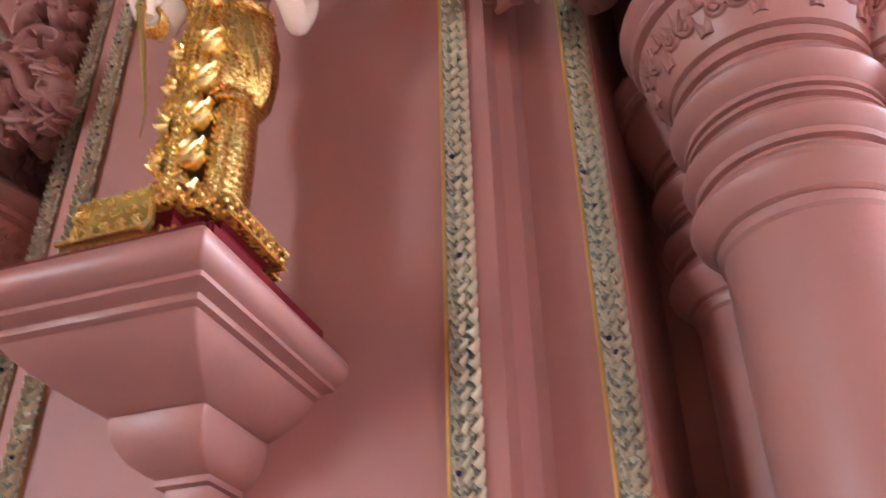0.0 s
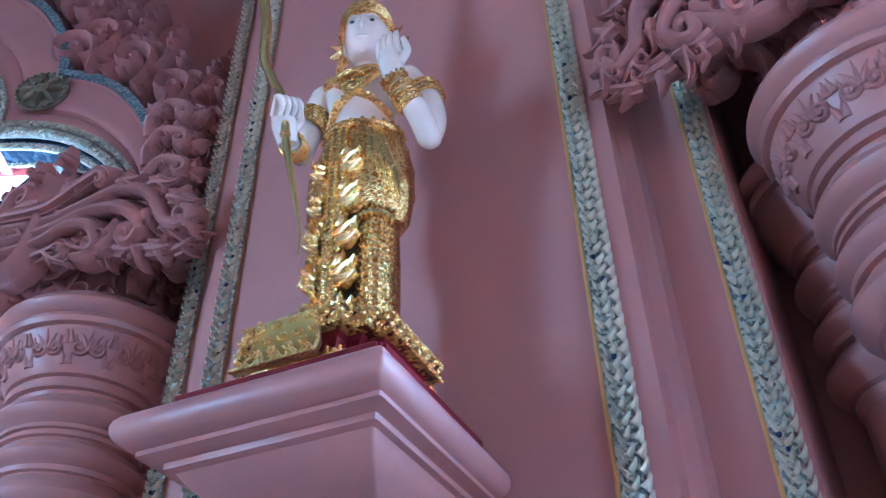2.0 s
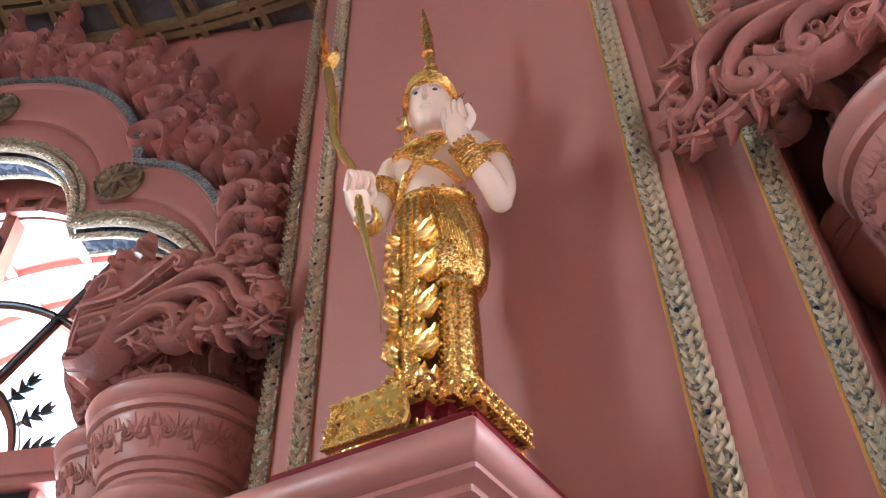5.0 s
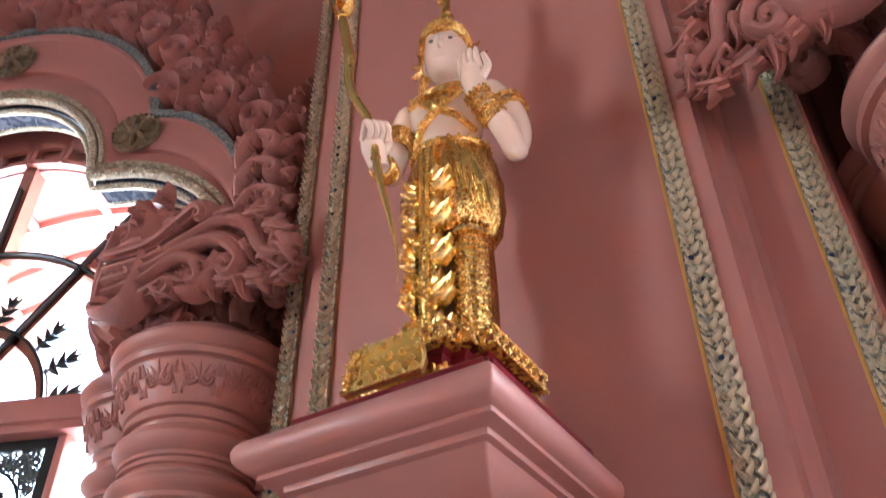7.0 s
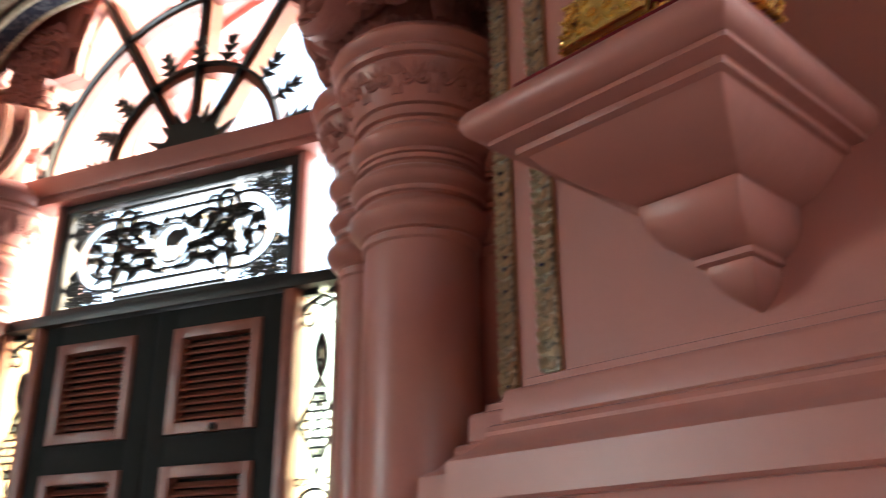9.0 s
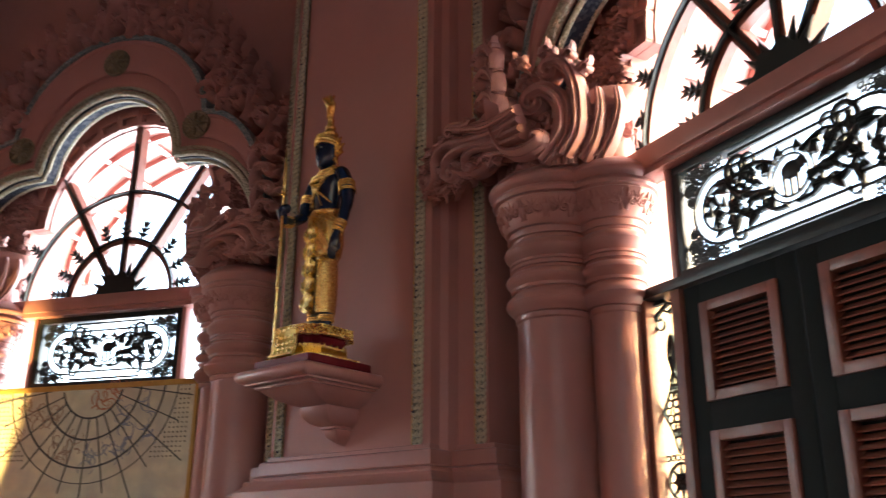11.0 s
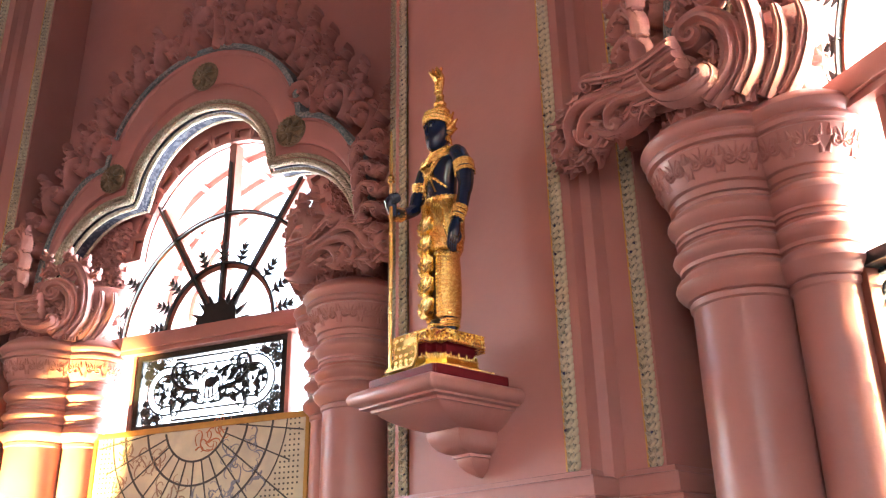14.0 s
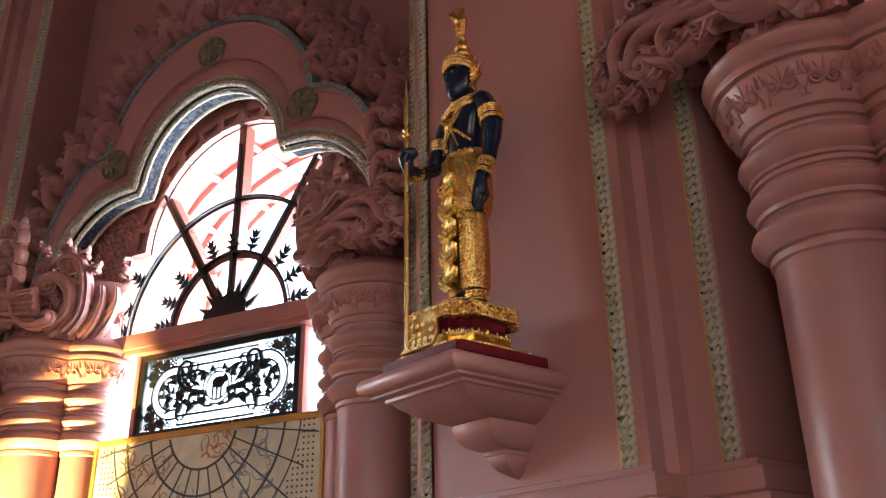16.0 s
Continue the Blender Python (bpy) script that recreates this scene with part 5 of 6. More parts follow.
def hoop(bm, c, r, w, axis, mi=1, spikes=0):
    """A bracelet round an axis."""
    c, axis = Vector(c), Vector(axis).normalized()
    a = axis.cross(Vector((0.2, 1, 0.1))).normalized()
    b = axis.cross(a)
    for o in (-0.5, 0.5):
        pts = [c + axis * w * o + r * (math.cos(t) * a + math.sin(t) * b) for t in [2 * math.pi * i / 16 for i in range(17)]]
        tube(bm, pts, w * 0.42, 6, mi)
    for i in range(14):
        t = 2 * math.pi * i / 14
        p = c + (r + w * 0.15) * (math.cos(t) * a + math.sin(t) * b)
        ball(bm, p, w * 0.55, mi, seg=6)
        if spikes:
            q = c + axis * w * 1.1 + (r + w * 0.2) * (math.cos(t) * a + math.sin(t) * b)
            ball(bm, q, w * 0.4, mi, seg=6)


def vplace(x, y, z, turn=0.0):
    """An upright carving plane that faces the room, turned about the vertical."""
    return pose(x, y, z, 0, 0, turn) @ FACE


def skirt(bm, tall, r, legs):
    """Brocade cloth: dark ground, beaded leg, draped hip, centre panel and flame-edged tails; slots 1 and 2 gold, 4 dark."""
    oval(bm, [(0, 0, 0.070, 0.056, 0.0), (0, 0, 0.076, 0.060, tall * 0.2), (0, 0, 0.082, 0.064, tall * 0.5), (0, 0, 0.092, 0.070, tall * 0.75), (0, 0, 0.082, 0.06, tall * 0.98)], 4)

    def fluted(cx, cy, rx, ry, z0, z1, n, deep, swell):
        rs = []
        for q in range(9):
            s = q / 8
            f = 1 + swell * math.sin(math.pi * s)
            rs.append([(cx + rx * f * (1 + deep * (i % 2)) * math.cos(2 * math.pi * i / (2 * n)), cy + ry * f * (1 + deep * (i % 2)) * math.sin(2 * math.pi * i / (2 * n)), z0 + (z1 - z0) * s) for i in range(2 * n)])
        rings(bm, rs, mi=1)

    fluted(0.054, -0.012, 0.036, 0.056, 0.0, tall * 0.52, 15, 0.07, 0.10)
    fluted(-0.052, -0.006, 0.030, 0.050, 0.0, tall * 0.55, 12, 0.07, 0.10)
    # beaded rows down the leg and a knee band
    for k in range(9):
        a = math.pi * (1.18 + 0.085 * k)
        for j in range(16):
            ball(bm, (0.054 + 0.0405 * math.cos(a), -0.012 + 0.0625 * math.sin(a), tall * (0.02 + 0.029 * j)), 0.0046, 2, seg=6)
        ball(bm, (0.054 + 0.044 * math.cos(a), -0.012 + 0.066 * math.sin(a), tall * 0.50), 0.0085, 2, seg=6)
        ball(bm, (0.054 + 0.044 * math.cos(a), -0.012 + 0.066 * math.sin(a), tall * 0.535), 0.0075, 1, seg=6)
    # draped hips
    rs = []
    for s, rx, ry in ((0.52, 0.096, 0.074), (0.56, 0.112, 0.083), (0.66, 0.122, 0.087), (0.78, 0.121, 0.086), (0.88, 0.110, 0.079), (0.96, 0.096, 0.068), (1.0, 0.086, 0.062)):
        rs.append([(rx * (1 + 0.035 * math.sin(a * 11 + s * 16)) * math.cos(a), ry * (1 + 0.035 * math.sin(a * 11 + s * 16)) * math.sin(a), tall * s + 0.02 * math.cos(a) * (1 - s)) for a in [2 * math.pi * i / 44 for i in range(44)]])
    rings(bm, rs, mi=1)
    for k in range(10):
        x0 = 0.03 + 0.007 * k
        pts = [(x0 * 0.8, -0.075 + x0 * 0.12, tall * (0.97 - 0.01 * k)), (x0 + 0.012, -0.092 + x0 * 0.2, tall * (0.86 - 0.02 * k)), (x0 + 0.02, -0.084 + x0 * 0.32, tall * (0.70 - 0.015 * k))]
        tube(bm, pts, [0.004, 0.0075, 0.003], 6, 2 if k % 2 else 1)
    # centre panel with bead borders
    t = bmesh.new()
    bbox(t, -0.036, -0.004, -0.094, -0.05, 0.005, tall * 0.93, 0.005)
    merge(bm, t, 1)
    for x in (-0.036, -0.020, -0.004):
        for k in range(46):
            ball(bm, (x, -0.093, 0.01 + k * tall * 0.0203), 0.0052 if x != -0.020 else 0.0065, 2, seg=6)
    # flame-edged tails: plump gold leaves that step down both sides of the panel
    for k in range(5):
        z = tall * (0.04 + 0.165 * k)
        for sx, x0, y0, w in ((-1, -0.048, -0.074, 1.0), (1, 0.000, -0.086, 0.95)):
            t = bmesh.new()
            Q = vplace(x0, y0, z, 0) @ Matrix.Diagonal((sx, 1, 1, 1))
            for q, h, l, ww in ((0.0, 25, 0.050 * w, 0.014), (0.016, 48, 0.062 * w, 0.016), (0.034, 70, 0.045, 0.012)):
                hook(t, -0.004, q, h, l, ww, 1, 0.024, Q, 0.002)
            for q in range(5):
                ball(t, Q @ Vector((0.006 + 0.006 * q, 0.004 + 0.007 * q, 0.018)), 0.0045, seg=6)
            merge(bm, t, 2)
    # side tail at the flank
    for k in range(4):
        z = tall * (0.10 + 0.2 * k)
        t = bmesh.new()
        Q = vplace(-0.082, -0.035, z, -30) @ Matrix.Diagonal((-1, 1, 1, 1))
        for q, h, l in ((0.0, 8, 0.05), (0.016, 36, 0.058), (0.030, 66, 0.046)):
            hook(t, -0.010, q, h, l, 0.017, 1, 0.026, Q, 0.0)
        merge(bm, t, 2)
    # belt
    pts = [(0.088 * math.cos(q), 0.066 * math.sin(q), tall * 0.985 + 0.008 * math.sin(q * 2)) for q in [2 * math.pi * i / 24 for i in range(25)]]
    tube(bm, pts, 0.012, 8, 1)
    for k in range(24):
        q = 2 * math.pi * k / 24
        ball(bm, (0.099 * math.cos(q), 0.077 * math.sin(q), tall * 0.985), 0.0058, 2, seg=6)


def torso(bm, z0, broad=1.0):
    rows = [(0, 0, 0.080, 0.058, z0 - 0.02), (0, 0, 0.078, 0.056, z0 + 0.03), (0, -0.002, 0.084, 0.060, z0 + 0.08), (0, -0.004, 0.098 * broad, 0.066, z0 + 0.14), (0, 0, 0.112 * broad, 0.062, z0 + 0.19), (0, 0.002, 0.108 * broad, 0.052, z0 + 0.225), (0, 0.004, 0.07, 0.042, z0 + 0.25), (0, 0.0, 0.034, 0.034, z0 + 0.27), (0, -0.004, 0.031, 0.032, z0 + 0.32)]
    oval(bm, rows, 0)


def jewels(bm, z0):
    """Collar, crossed chest bands and a centre brooch."""
    for rr, z, w in ((0.048, 0.262, 0.011), (0.066, 0.243, 0.013), (0.084, 0.222, 0.012)):
        pts = [(rr * 1.15 * math.cos(q), -0.006 + rr * 0.86 * math.sin(q), z0 + z - 0.035 * max(0, -math.sin(q)) * rr / 0.06) for q in [2 * math.pi * i / 24 for i in range(25)]]
        tube(bm, pts, w, 6, 1)
        for p in pts[::1]:
            ball(bm, (p[0], p[1] - 0.006, p[2] - 0.006), 0.008, 1, seg=6)
    for s in (-1, 1):
        pts = [(s * 0.085, -0.035, z0 + 0.225), (s * 0.055, -0.066, z0 + 0.17), (s * 0.01, -0.072, z0 + 0.12), (-s * 0.045, -0.062, z0 + 0.075), (-s * 0.078, -0.03, z0 + 0.03)]
        tube(bm, pts, [0.010, 0.012, 0.013, 0.012, 0.009], 6, 1, 0.6)
        for k in range(12):
            a, b = Vector(pts[min(3, k // 3)]), Vector(pts[min(4, k // 3 + 1)])
            p = a.lerp(b, (k % 3) / 3)
            ball(bm, (p.x, p.y - 0.01, p.z), 0.007, 2, seg=6)
    ball(bm, (0, -0.078, z0 + 0.122), 0.022, 1, sy=0.5)
    for k in range(8):
        a = math.pi * k / 4
        ball(bm, (0.024 * math.cos(a), -0.08, z0 + 0.122 + 0.024 * math.sin(a)), 0.008, 2, seg=6)


def head(bm, c, tilt=0):
    """A plain rounded head with brow, nose and ears; slot 0 skin, 3 dark eyes."""
    x, y, z = c
    rows = []
    for f, rx, ry, dy in ((-0.088, 0.018, 0.02, -0.022), (-0.078, 0.034, 0.036, -0.018), (-0.055, 0.047, 0.052, -0.008), (-0.02, 0.056, 0.062, -0.002), (0.02, 0.060, 0.066, 0.002), (0.055, 0.057, 0.064, 0.006), (0.08, 0.042, 0.05, 0.008), (0.095, 0.015, 0.02, 0.008)):
        rows.append((x, y + dy, rx, ry, z + f))
    oval(bm, rows, 0, 24)
    limb(bm, [(x, y - 0.060, z + 0.028), (x, y - 0.065, z + 0.005), (x, y - 0.068, z - 0.014), (x, y - 0.060, z - 0.022)], [0.005, 0.0065, 0.0085, 0.005], 0, 8)
    ball(bm, (x, y - 0.056, z - 0.045), 0.014, 0, sx=1.3, sy=0.6, sz=0.55)
    for s in (-1, 1):
        ball(bm, (x + s * 0.025, y - 0.0585, z + 0.016), 0.0062, 3, sx=1.3, sy=0.7, sz=0.8, seg=8)
        limb(bm, [(x + s * 0.012, y - 0.063, z + 0.030), (x + s * 0.028, y - 0.060, z + 0.036), (x + s * 0.043, y - 0.047, z + 0.028)], [0.003, 0.0045, 0.002], 0, 6)
        ball(bm, (x + s * 0.059, y + 0.012, z - 0.005), 0.022, 0, sx=0.35, sy=0.7, sz=1.2)


def tiara(bm, c, tip, plume):
    x, y, z = c
    for dz, r, w in ((0.040, 0.064, 0.010), (0.058, 0.063, 0.011), (0.075, 0.058, 0.009)):
        pts = [(x + r * math.cos(q), y + 0.004 + r * 1.1 * math.sin(q), z + dz + 0.012 * max(0, -math.sin(q))) for q in [2 * math.pi * i / 24 for i in range(25)]]
        tube(bm, pts, w, 6, 1)
        for p in pts:
            ball(bm, (p[0], p[1] - 0.003, p[2] + 0.01), 0.0065, 2, seg=6)
    h = tip - (z + 0.085)
    prof = [(0.060, 0.0), (0.056, 0.02), (0.040, 0.035), (0.046, 0.045), (0.034, 0.062), (0.026, 0.075), (0.031, 0.085), (0.022, 0.10), (0.018, 0.12), (0.021, 0.13), (0.014, 0.145), (0.010, 0.18)]
    t = bmesh.new()
    lathe(t, prof, (0, 0), 18)
    merge(bm, t, 1, Matrix.Translation((x, y + 0.012, z + 0.075)))
    zt = z + 0.25
    if plume:
        t = bmesh.new()
        P = vplace(x, y + 0.012, zt - 0.03, 20)
        for k in range(5):
            flame(t, -0.012 + 0.006 * k, 0.014 * k, 70 + 14 * k, 0.14 - 0.012 * k, 0.018, 0.022, 7, P, 0.004 * k)
        merge(bm, t, 1)
        limb(bm, [(x, y + 0.012, zt - 0.02), (x + 0.014, y + 0.008, zt + 0.05), (x - 0.006, y, tip)], [0.014, 0.020, 0.002], 1, 8)
    else:
        limb(bm, [(x, y + 0.012, zt - 0.02), (x - 0.008, y + 0.01, zt + (tip - zt) * 0.45), (x - 0.02, y + 0.006, tip)], [0.013, 0.017, 0.0015], 1, 8)
        for k in range(5):
            q = zt + (tip - zt) * (0.1 + 0.17 * k)
            ball(bm, (x - 0.006 - 0.003 * k, y + 0.01, q), 0.019 - 0.002 * k, 1, seg=8, sz=0.5)
    # ear wings
    for s in (-1, 1):
        t = bmesh.new()
        P = vplace(x + s * 0.062, y + 0.016, z - 0.02, s * 30) @ Matrix.Diagonal((s, 1, 1, 1))
        for q, hd, l in ((-0.02, -70, 0.05), (0.0, 15, 0.05), (0.015, 40, 0.07), (0.03, 62, 0.08), (0.045, 85, 0.06)):
            flame(t, -0.006, q, hd, l, 0.013, 0.016, 6, P, 0.004)
        merge(bm, t, 1)


def hand(bm, c, d, n, up=True, curled=False, k=1.0):
    """A palm with four fingers and a thumb: d along the fingers, n out of the palm."""
    d, n = Vector(d).normalized(), Vector(n).normalized()
    s = d.cross(n).normalized()
    t = bmesh.new()
    limb(t, [d * -0.02, d * 0.018, d * 0.046], [0.017, 0.024, 0.021], 0, 10)
    for i in range(4):
        b = d * 0.045 + s * (i - 1.5) * 0.0125
        l = 0.062 - 0.006 * abs(i - 1.3)
        if curled:
            limb(t, [b - d * 0.01, b + n * 0.024 + d * 0.008, b + n * 0.034 - d * 0.012, b + n * 0.018 - d * 0.022], [0.008, 0.0075, 0.007, 0.005], 0, 8)
        else:
            limb(t, [b - d * 0.01, b + d * l * 0.5 + n * 0.002, b + d * l - n * 0.004], [0.0085, 0.0075, 0.0045], 0, 8)
    b = d * 0.012 + s * 0.024
    limb(t, [b - s * 0.006, b + s * 0.012 + d * 0.02, b + s * 0.012 + d * 0.042 + n * 0.01], [0.009, 0.008, 0.005], 0, 8)
    merge(bm, t, None, Matrix.Translation(c) @ Matrix.Scale(k, 4))


def bust(bm, z0, squeeze, broad):
    """Chest, neck and chest jewels over a belt at z0; squeeze shortens them."""
    t = bmesh.new()
    torso(t, 0.0, broad)
    jewels(t, 0.0)
    for s in (-1, 1):
        ball(t, (s * 0.112 * broad, 0.0, 0.205), 0.039, 0)
    merge(bm, t, None, Matrix.Translation((0, 0, z0)) @ Matrix.Diagonal((1, 1, squeeze, 1)))


def statue_archer(m):
    bm = bmesh.new()
    tall = 0.61
    skirt(bm, tall, 0, False)
    bust(bm, tall, 0.86, 0.98)
    t = bmesh.new()
    head(t, (0.0, -0.02, 0.945))
    tiara(t, (0.0, -0.02, 0.945), 1.455, False)
    merge(bm, t, None, pose(0, 0, 0, 0, 0, 9))
    for s in (-1, 1):
        ball(bm, (s * 0.036, -0.06, 0.016), 0.030, 0, sx=1, sy=1.8, sz=0.5)
    # raised arm, palm outward before the shoulder
    e, w = (0.166, -0.012, 0.555), (0.112, -0.085, 0.672)
    limb(bm, [(0.112, 0.0, 0.785), (0.152, 0.004, 0.70), (0.170, 0.0, 0.62), e], [0.036, 0.039, 0.034, 0.029], 0, 16)
    ball(bm, e, 0.030, 0)
    limb(bm, [e, (0.148, -0.048, 0.610), w], [0.030, 0.030, 0.020], 0, 16)
    hand(bm, (0.104, -0.095, 0.712), (-0.10, -0.10, 1), (-0.25, -1, 0.1), k=1.28)
    for k in range(4):
        hoop(bm, Vector((0.122, -0.074, 0.655)) + Vector((-0.008, -0.011, 0.0165)) * (k - 1.5), 0.029, 0.010, (-0.45, -0.6, 0.9), 1, k in (0, 3))
    hoop(bm, (0.146, 0.003, 0.725), 0.041, 0.012, (0.35, 0, -0.9), 1, 1)
    hoop(bm, (0.156, 0.003, 0.700), 0.040, 0.010, (0.3, 0, -0.9), 1, 1)
    # arm that holds the bow
    e, w = (-0.128, -0.060, 0.545), (-0.106, -0.150, 0.490)
    limb(bm, [(-0.112, 0.0, 0.785), (-0.136, -0.012, 0.69), (-0.134, -0.035, 0.61), e], [0.036, 0.036, 0.031, 0.027], 0, 16)
    limb(bm, [e, (-0.120, -0.105, 0.510), w], [0.027, 0.025, 0.018], 0, 16)
    hand(bm, (-0.104, -0.178, 0.485), (-0.1, -0.35, 0.9), (0.6, -0.5, 0.1), curled=True, k=1.2)
    for k in range(3):
        hoop(bm, (-0.109 - 0.003 * k, -0.138 + 0.015 * k, 0.495 + 0.006 * k), 0.026, 0.010, (0.1, -1, -0.3), 1, k == 2)
    for k in range(3):
        hoop(bm, (-0.131 - 0.002 * k, -0.010 - 0.008 * k, 0.715 - 0.025 * k), 0.038, 0.011, (-0.15, -0.2, -0.9), 1, 1)
    # the bow: a long swelling limb with a flame finial, thin below the grip
    B = [(-0.213, -0.20, 1.035), (-0.203, -0.20, 0.98), (-0.182, -0.20, 0.86), (-0.156, -0.20, 0.745), (-0.126, -0.20, 0.655), (-0.100, -0.20, 0.60), (-0.082, -0.20, 0.52), (-0.072, -0.198, 0.44), (-0.048, -0.195, 0.32), (-0.024, -0.19, 0.20), (-0.020, -0.19, 0.115)]
    B = [(x - 0.018 * (z < 0.8), y, z) for x, y, z in B]
    limb(bm, B, [0.011, 0.0125, 0.0125, 0.0115, 0.0105, 0.010, 0.0105, 0.0095, 0.0065, 0.003, 0.0012], 2, 12)
    for z, x, q in ((1.035, -0.213, 0.016), (0.46, -0.093, 0.0125)):
        ball(bm, (x, -0.20, z), q, 1, seg=10, sz=0.6)
    t = bmesh.new()
    P = vplace(-0.213, -0.20, 1.035, 0)
    for x, y, h, l, w in ((0.010, 0.0, 70, 0.060, 1), (-0.010, 0.0, 108, 0.060, -1), (0.004, 0.045, 118, 0.055, -1), (-0.010, 0.045, 92, 0.07, -1), (-0.016, 0.085, 100, 0.11, 1)):
        hook(t, x, y, h, l, 0.0065, w, 0.020, P)
    merge(bm, t, 1)
    ob = part("statue", bm, [M_WHITE, M_GOLD, M_GOLDS, M_INK, M_BRONZE], None, m=pan(m) @ pose(0.052, 5.46, 2.427, 0, 0, 8))
    return tagged(ob, "ivory and gold statue of a crowned archer on a plinth", "statue", "wall statues")


def statue_spear(m):
    bm = bmesh.new()
    tall, low = 0.635, 0.080
    t = bmesh.new()
    skirt(t, tall - low, 0, True)
    merge(bm, t, None, Matrix.Translation((0, 0, low)) @ Matrix.Diagonal((0.93, 0.93, 1, 1)))
    bust(bm, tall, 0.93, 1.05)
    head(bm, (0.0, -0.015, 0.965))
    tiara(bm, (0.0, -0.015, 0.965), 1.33, True)
    for s in (-1, 1):
        limb(bm, [(s * 0.046, -0.005, 0.13), (s * 0.046, -0.005, 0.06), (s * 0.046, -0.01, 0.02)], [0.038, 0.033, 0.03], 0, 14)
        limb(bm, [(s * 0.046, 0.02, 0.014), (s * 0.048, -0.04, 0.018), (s * 0.054, -0.10, 0.010)], [0.024, 0.026, 0.018], 0, 12)
        for z in (0.048, 0.066):
            hoop(bm, (s * 0.046, -0.005, z), 0.037, 0.011, (0, 0, 1), 1)
    # hanging arm
    limb(bm, [(0.122, 0.0, 0.820), (0.158, 0.004, 0.74), (0.172, 0.002, 0.66), (0.172, -0.01, 0.60)], [0.040, 0.041, 0.034, 0.029], 0, 16)
    limb(bm, [(0.172, -0.01, 0.60), (0.174, -0.025, 0.54), (0.162, -0.045, 0.475)], [0.029, 0.028, 0.020], 0, 16)
    hand(bm, (0.158, -0.050, 0.452), (-0.12, -0.12, -1), (-1, -0.3, 0), k=1.15)
    for z, g in ((0.755, 1), (0.735, 0), (0.712, 1)):
        hoop(bm, (0.156 + (0.755 - z) * 0.2, 0.004, z), 0.042, 0.010, (0.2, 0, -1), 1, g)
    for k in range(3):
        hoop(bm, (0.172 - 0.004 * k, -0.030 - 0.006 * k, 0.530 - 0.021 * k), 0.028, 0.010, (-0.15, -0.3, -1), 1, k != 1)
    # arm held out with the spear
    limb(bm, [(-0.122, 0.0, 0.820), (-0.148, -0.02, 0.72), (-0.138, -0.055, 0.63)], [0.040, 0.038, 0.029], 0, 16)
    limb(bm, [(-0.138, -0.055, 0.63), (-0.124, -0.125, 0.585), (-0.094, -0.188, 0.570)], [0.029, 0.026, 0.019], 0, 16)
    hand(bm, (-0.084, -0.208, 0.568), (0.15, -0.4, 0.85), (0.7, 0.2, 0.1), curled=True, k=1.15)
    for k in range(3):
        hoop(bm, (-0.126 + 0.004 * k, -0.138 - 0.018 * k, 0.581 - 0.004 * k), 0.027, 0.010, (0.25, -0.9, -0.2), 1, k != 1)
    for z in (0.755, 0.730):
        hoop(bm, (-0.142, -0.012, z), 0.041, 0.012, (-0.2, 0, -1), 1, 1)
    # spear
    x, y = -0.066, -0.225
    limb(bm, [(x, y, -0.165), (x, y, 0.25), (x, y, 0.70)], [0.007, 0.0085, 0.0085], 2, 10)
    t = bmesh.new()
    lathe(t, [(0.006, 0.0), (0.017, 0.01), (0.009, 0.02), (0.015, 0.03), (0.007, 0.045)], (x, y), 12)
    merge(bm, t, 2, Matrix.Translation((0, 0, 0.685)))
    oval(bm, [(x, y, 0.006, 0.005, 0.72), (x, y, 0.016, 0.006, 0.76), (x, y, 0.014, 0.005, 0.86), (x - 0.003, y, 0.002, 0.002, 0.95)], 2, 10)
    # pendant chains under the brooch
    for s in (-1, 1):
        for k in range(9):
            ball(bm, (s * (0.012 + 0.0045 * k), -0.080 + 0.0012 * k, 0.735 - 0.011 * k), 0.0052, 2, seg=6)
    ob = part("statue", bm, [M_NAVY, M_GOLD, M_GOLDS, M_INK, M_BRONZE], None, m=pan(m) @ pose(0.055, 5.46, 2.468, 0, 0, -7))
    return tagged(ob, "dark blue and gold crowned statue with spear on a plinth", "statue", "wall statues")


statue_archer(0)
statue_spear(1)


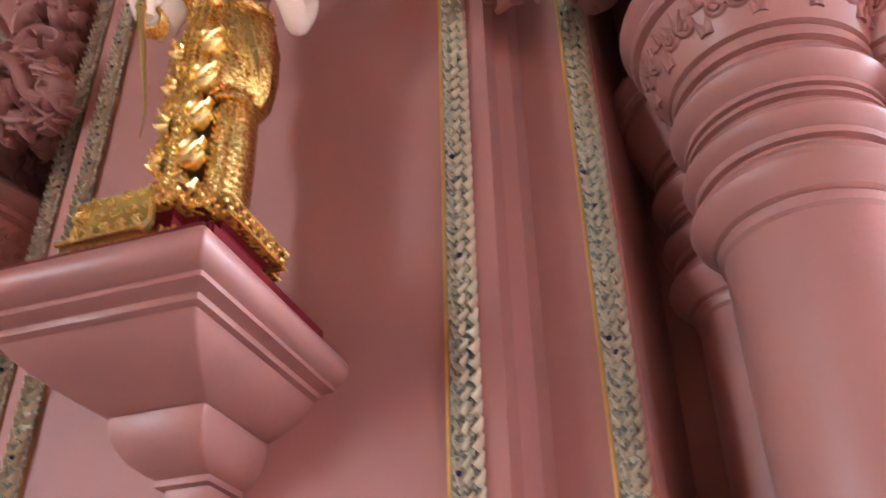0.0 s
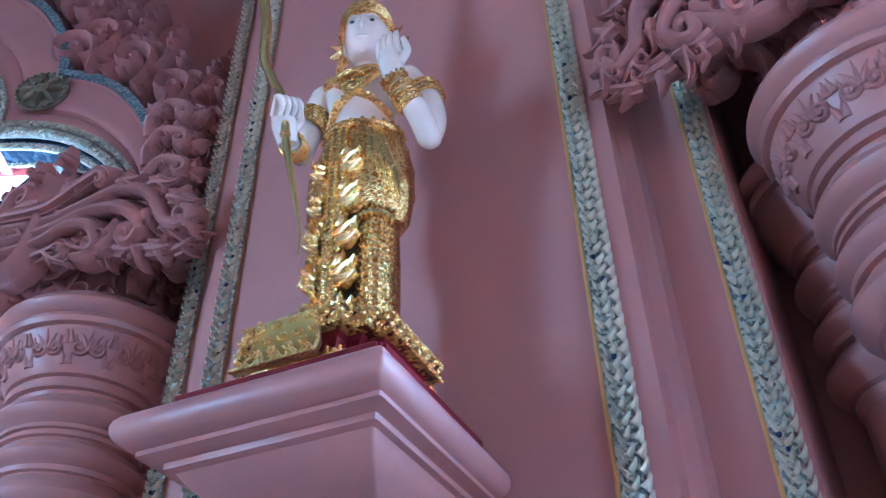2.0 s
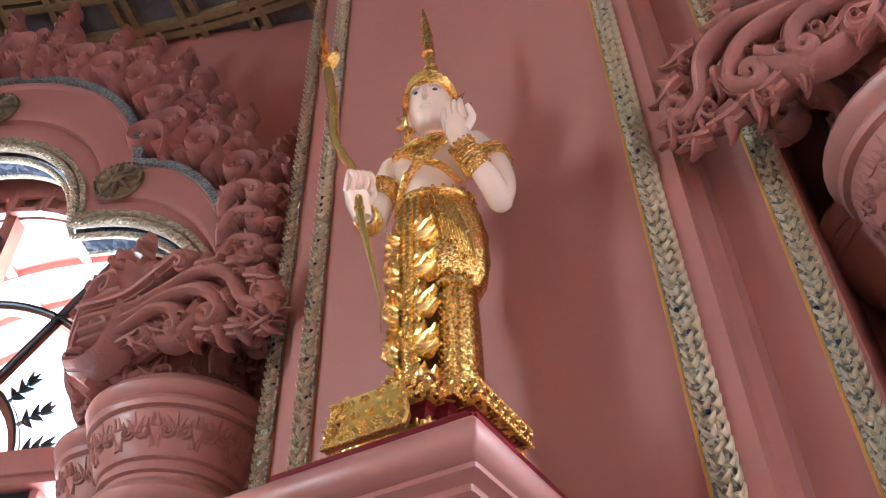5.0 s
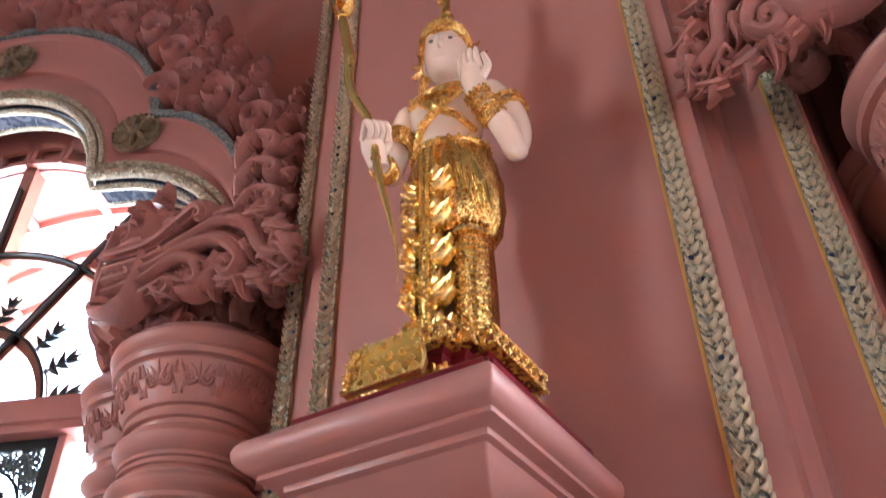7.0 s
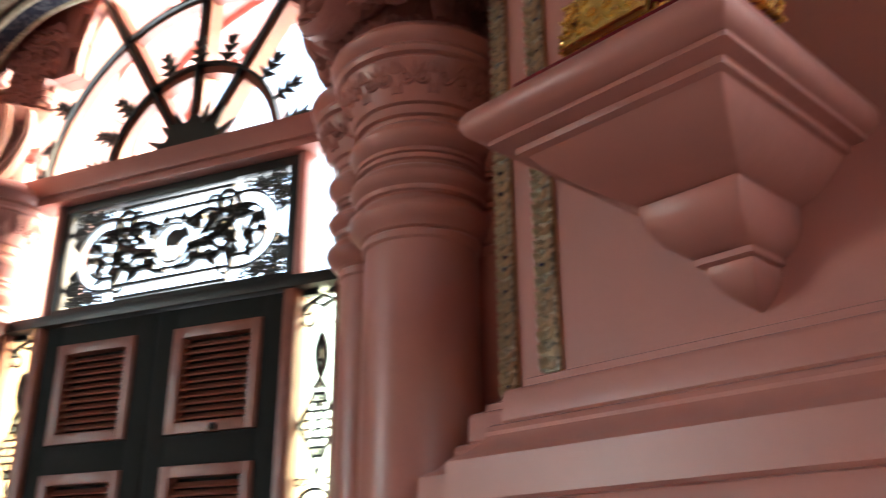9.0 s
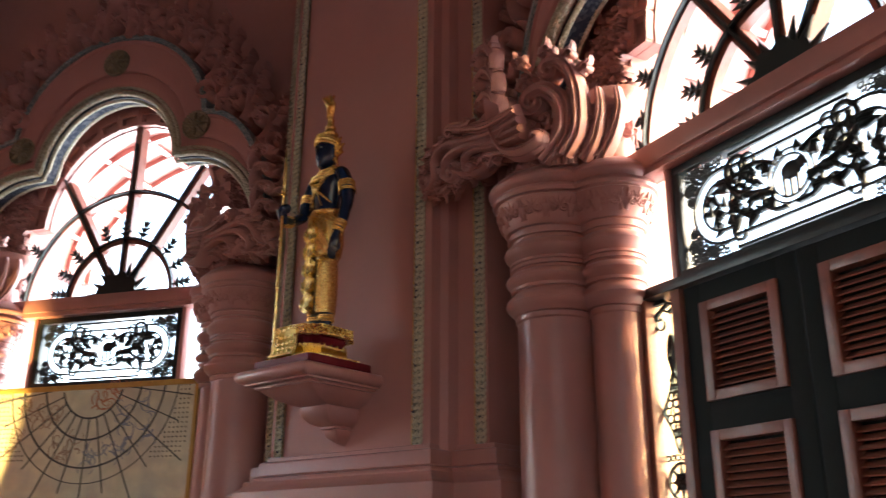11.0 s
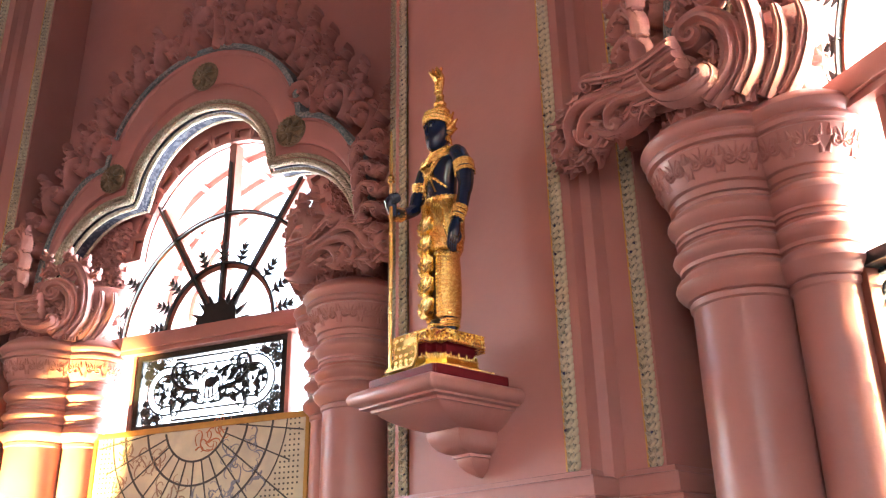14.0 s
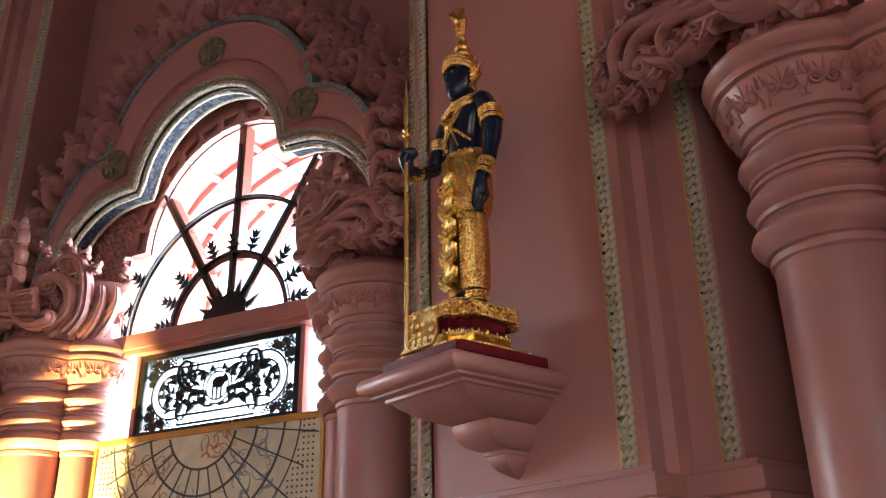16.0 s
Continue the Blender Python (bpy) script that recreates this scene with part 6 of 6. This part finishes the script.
# ---- hanging lantern near the hall's middle ----
def lantern(x, y, z):
    e = empty("hanging_lantern", pose(x, y, z), "silvery green patinated metal lantern hanging from the ceiling", "lantern")
    bm = bmesh.new()
    lathe(bm, [(0.01, -0.02), (0.05, 0.0), (0.085, 0.03), (0.09, 0.06), (0.06, 0.09), (0.075, 0.11), (0.05, 0.14), (0.055, 0.2)], seg=20)
    for k in range(8):
        t = bmesh.new()
        curl(t, 0.0, 0.0, 10, 0.2, 9, 0.02, 0.04, None, 0, 1.3, n=16)
        merge(bm, t, 0, pose(0, 0, 0.02, 0, 0, 45 * k) @ pose(0.05, 0, 0, 90))
    part("pendant", bm, M_PATINA, e)
    bm = bmesh.new()
    lathe(bm, [(0.05, 0.2), (0.10, 0.22), (0.11, 0.26), (0.115, 0.5), (0.10, 0.56), (0.08, 0.58)], seg=8)
    part("lantern_body", bm, M_PATINA, e)
    for k in range(8):
        bm = bmesh.new()
        a = math.pi * k / 4
        limb(bm, [(0.112 * math.cos(a), 0.112 * math.sin(a), 0.22), (0.125 * math.cos(a), 0.125 * math.sin(a), 0.4), (0.112 * math.cos(a), 0.112 * math.sin(a), 0.57)], [0.008, 0.012, 0.008], 0, 6)
        part("rib", bm, M_PATINA, e)
    bm = bmesh.new()
    lathe(bm, [(0.08, 0.58), (0.17, 0.60), (0.18, 0.63), (0.10, 0.68), (0.12, 0.71), (0.05, 0.8), (0.02, 0.9), (0.008, 0.95), (0.008, CEIL + 0.02 - z)], seg=16)
    part("canopy", bm, M_PATINA, e)
    return e


# ---- floor uplight beside the charted window ----
def uplight(m, u, v, aim):
    base = win(m) @ Vector((u, v, 0))
    e = empty("floor_uplight", Matrix.Translation(base), "small black floor uplight throwing warm yellow light up the columns", "floor lamp")
    bm = bmesh.new()
    lathe(bm, [(0.10, 0.0), (0.10, 0.02), (0.03, 0.03), (0.03, 0.06)], seg=20)
    part("foot", bm, M_BLACK, e)
    bm = bmesh.new()
    lathe(bm, [(0.05, 0.055), (0.075, 0.07), (0.09, 0.16), (0.085, 0.16), (0.06, 0.08), (0.01, 0.075)], seg=20)
    part("housing", bm, M_BLACK, e)
    L = new("uplight_lamp", bpy.data.lights.new("uplight_lamp", "SPOT"))
    L.data.energy, L.data.color, L.data.spot_size, L.data.spot_blend, L.data.shadow_soft_size = 300, (1.0, 0.66, 0.22), radians(26), 0.5, 0.03
    L.matrix_world = look(base + Vector((0, 0, 0.17)), win(m) @ Vector(aim))
    return e


uplight(1, -1.20, 5.02, (-1.08, 5.78, 1.66))
lantern(-0.787, 3.135, 2.292)
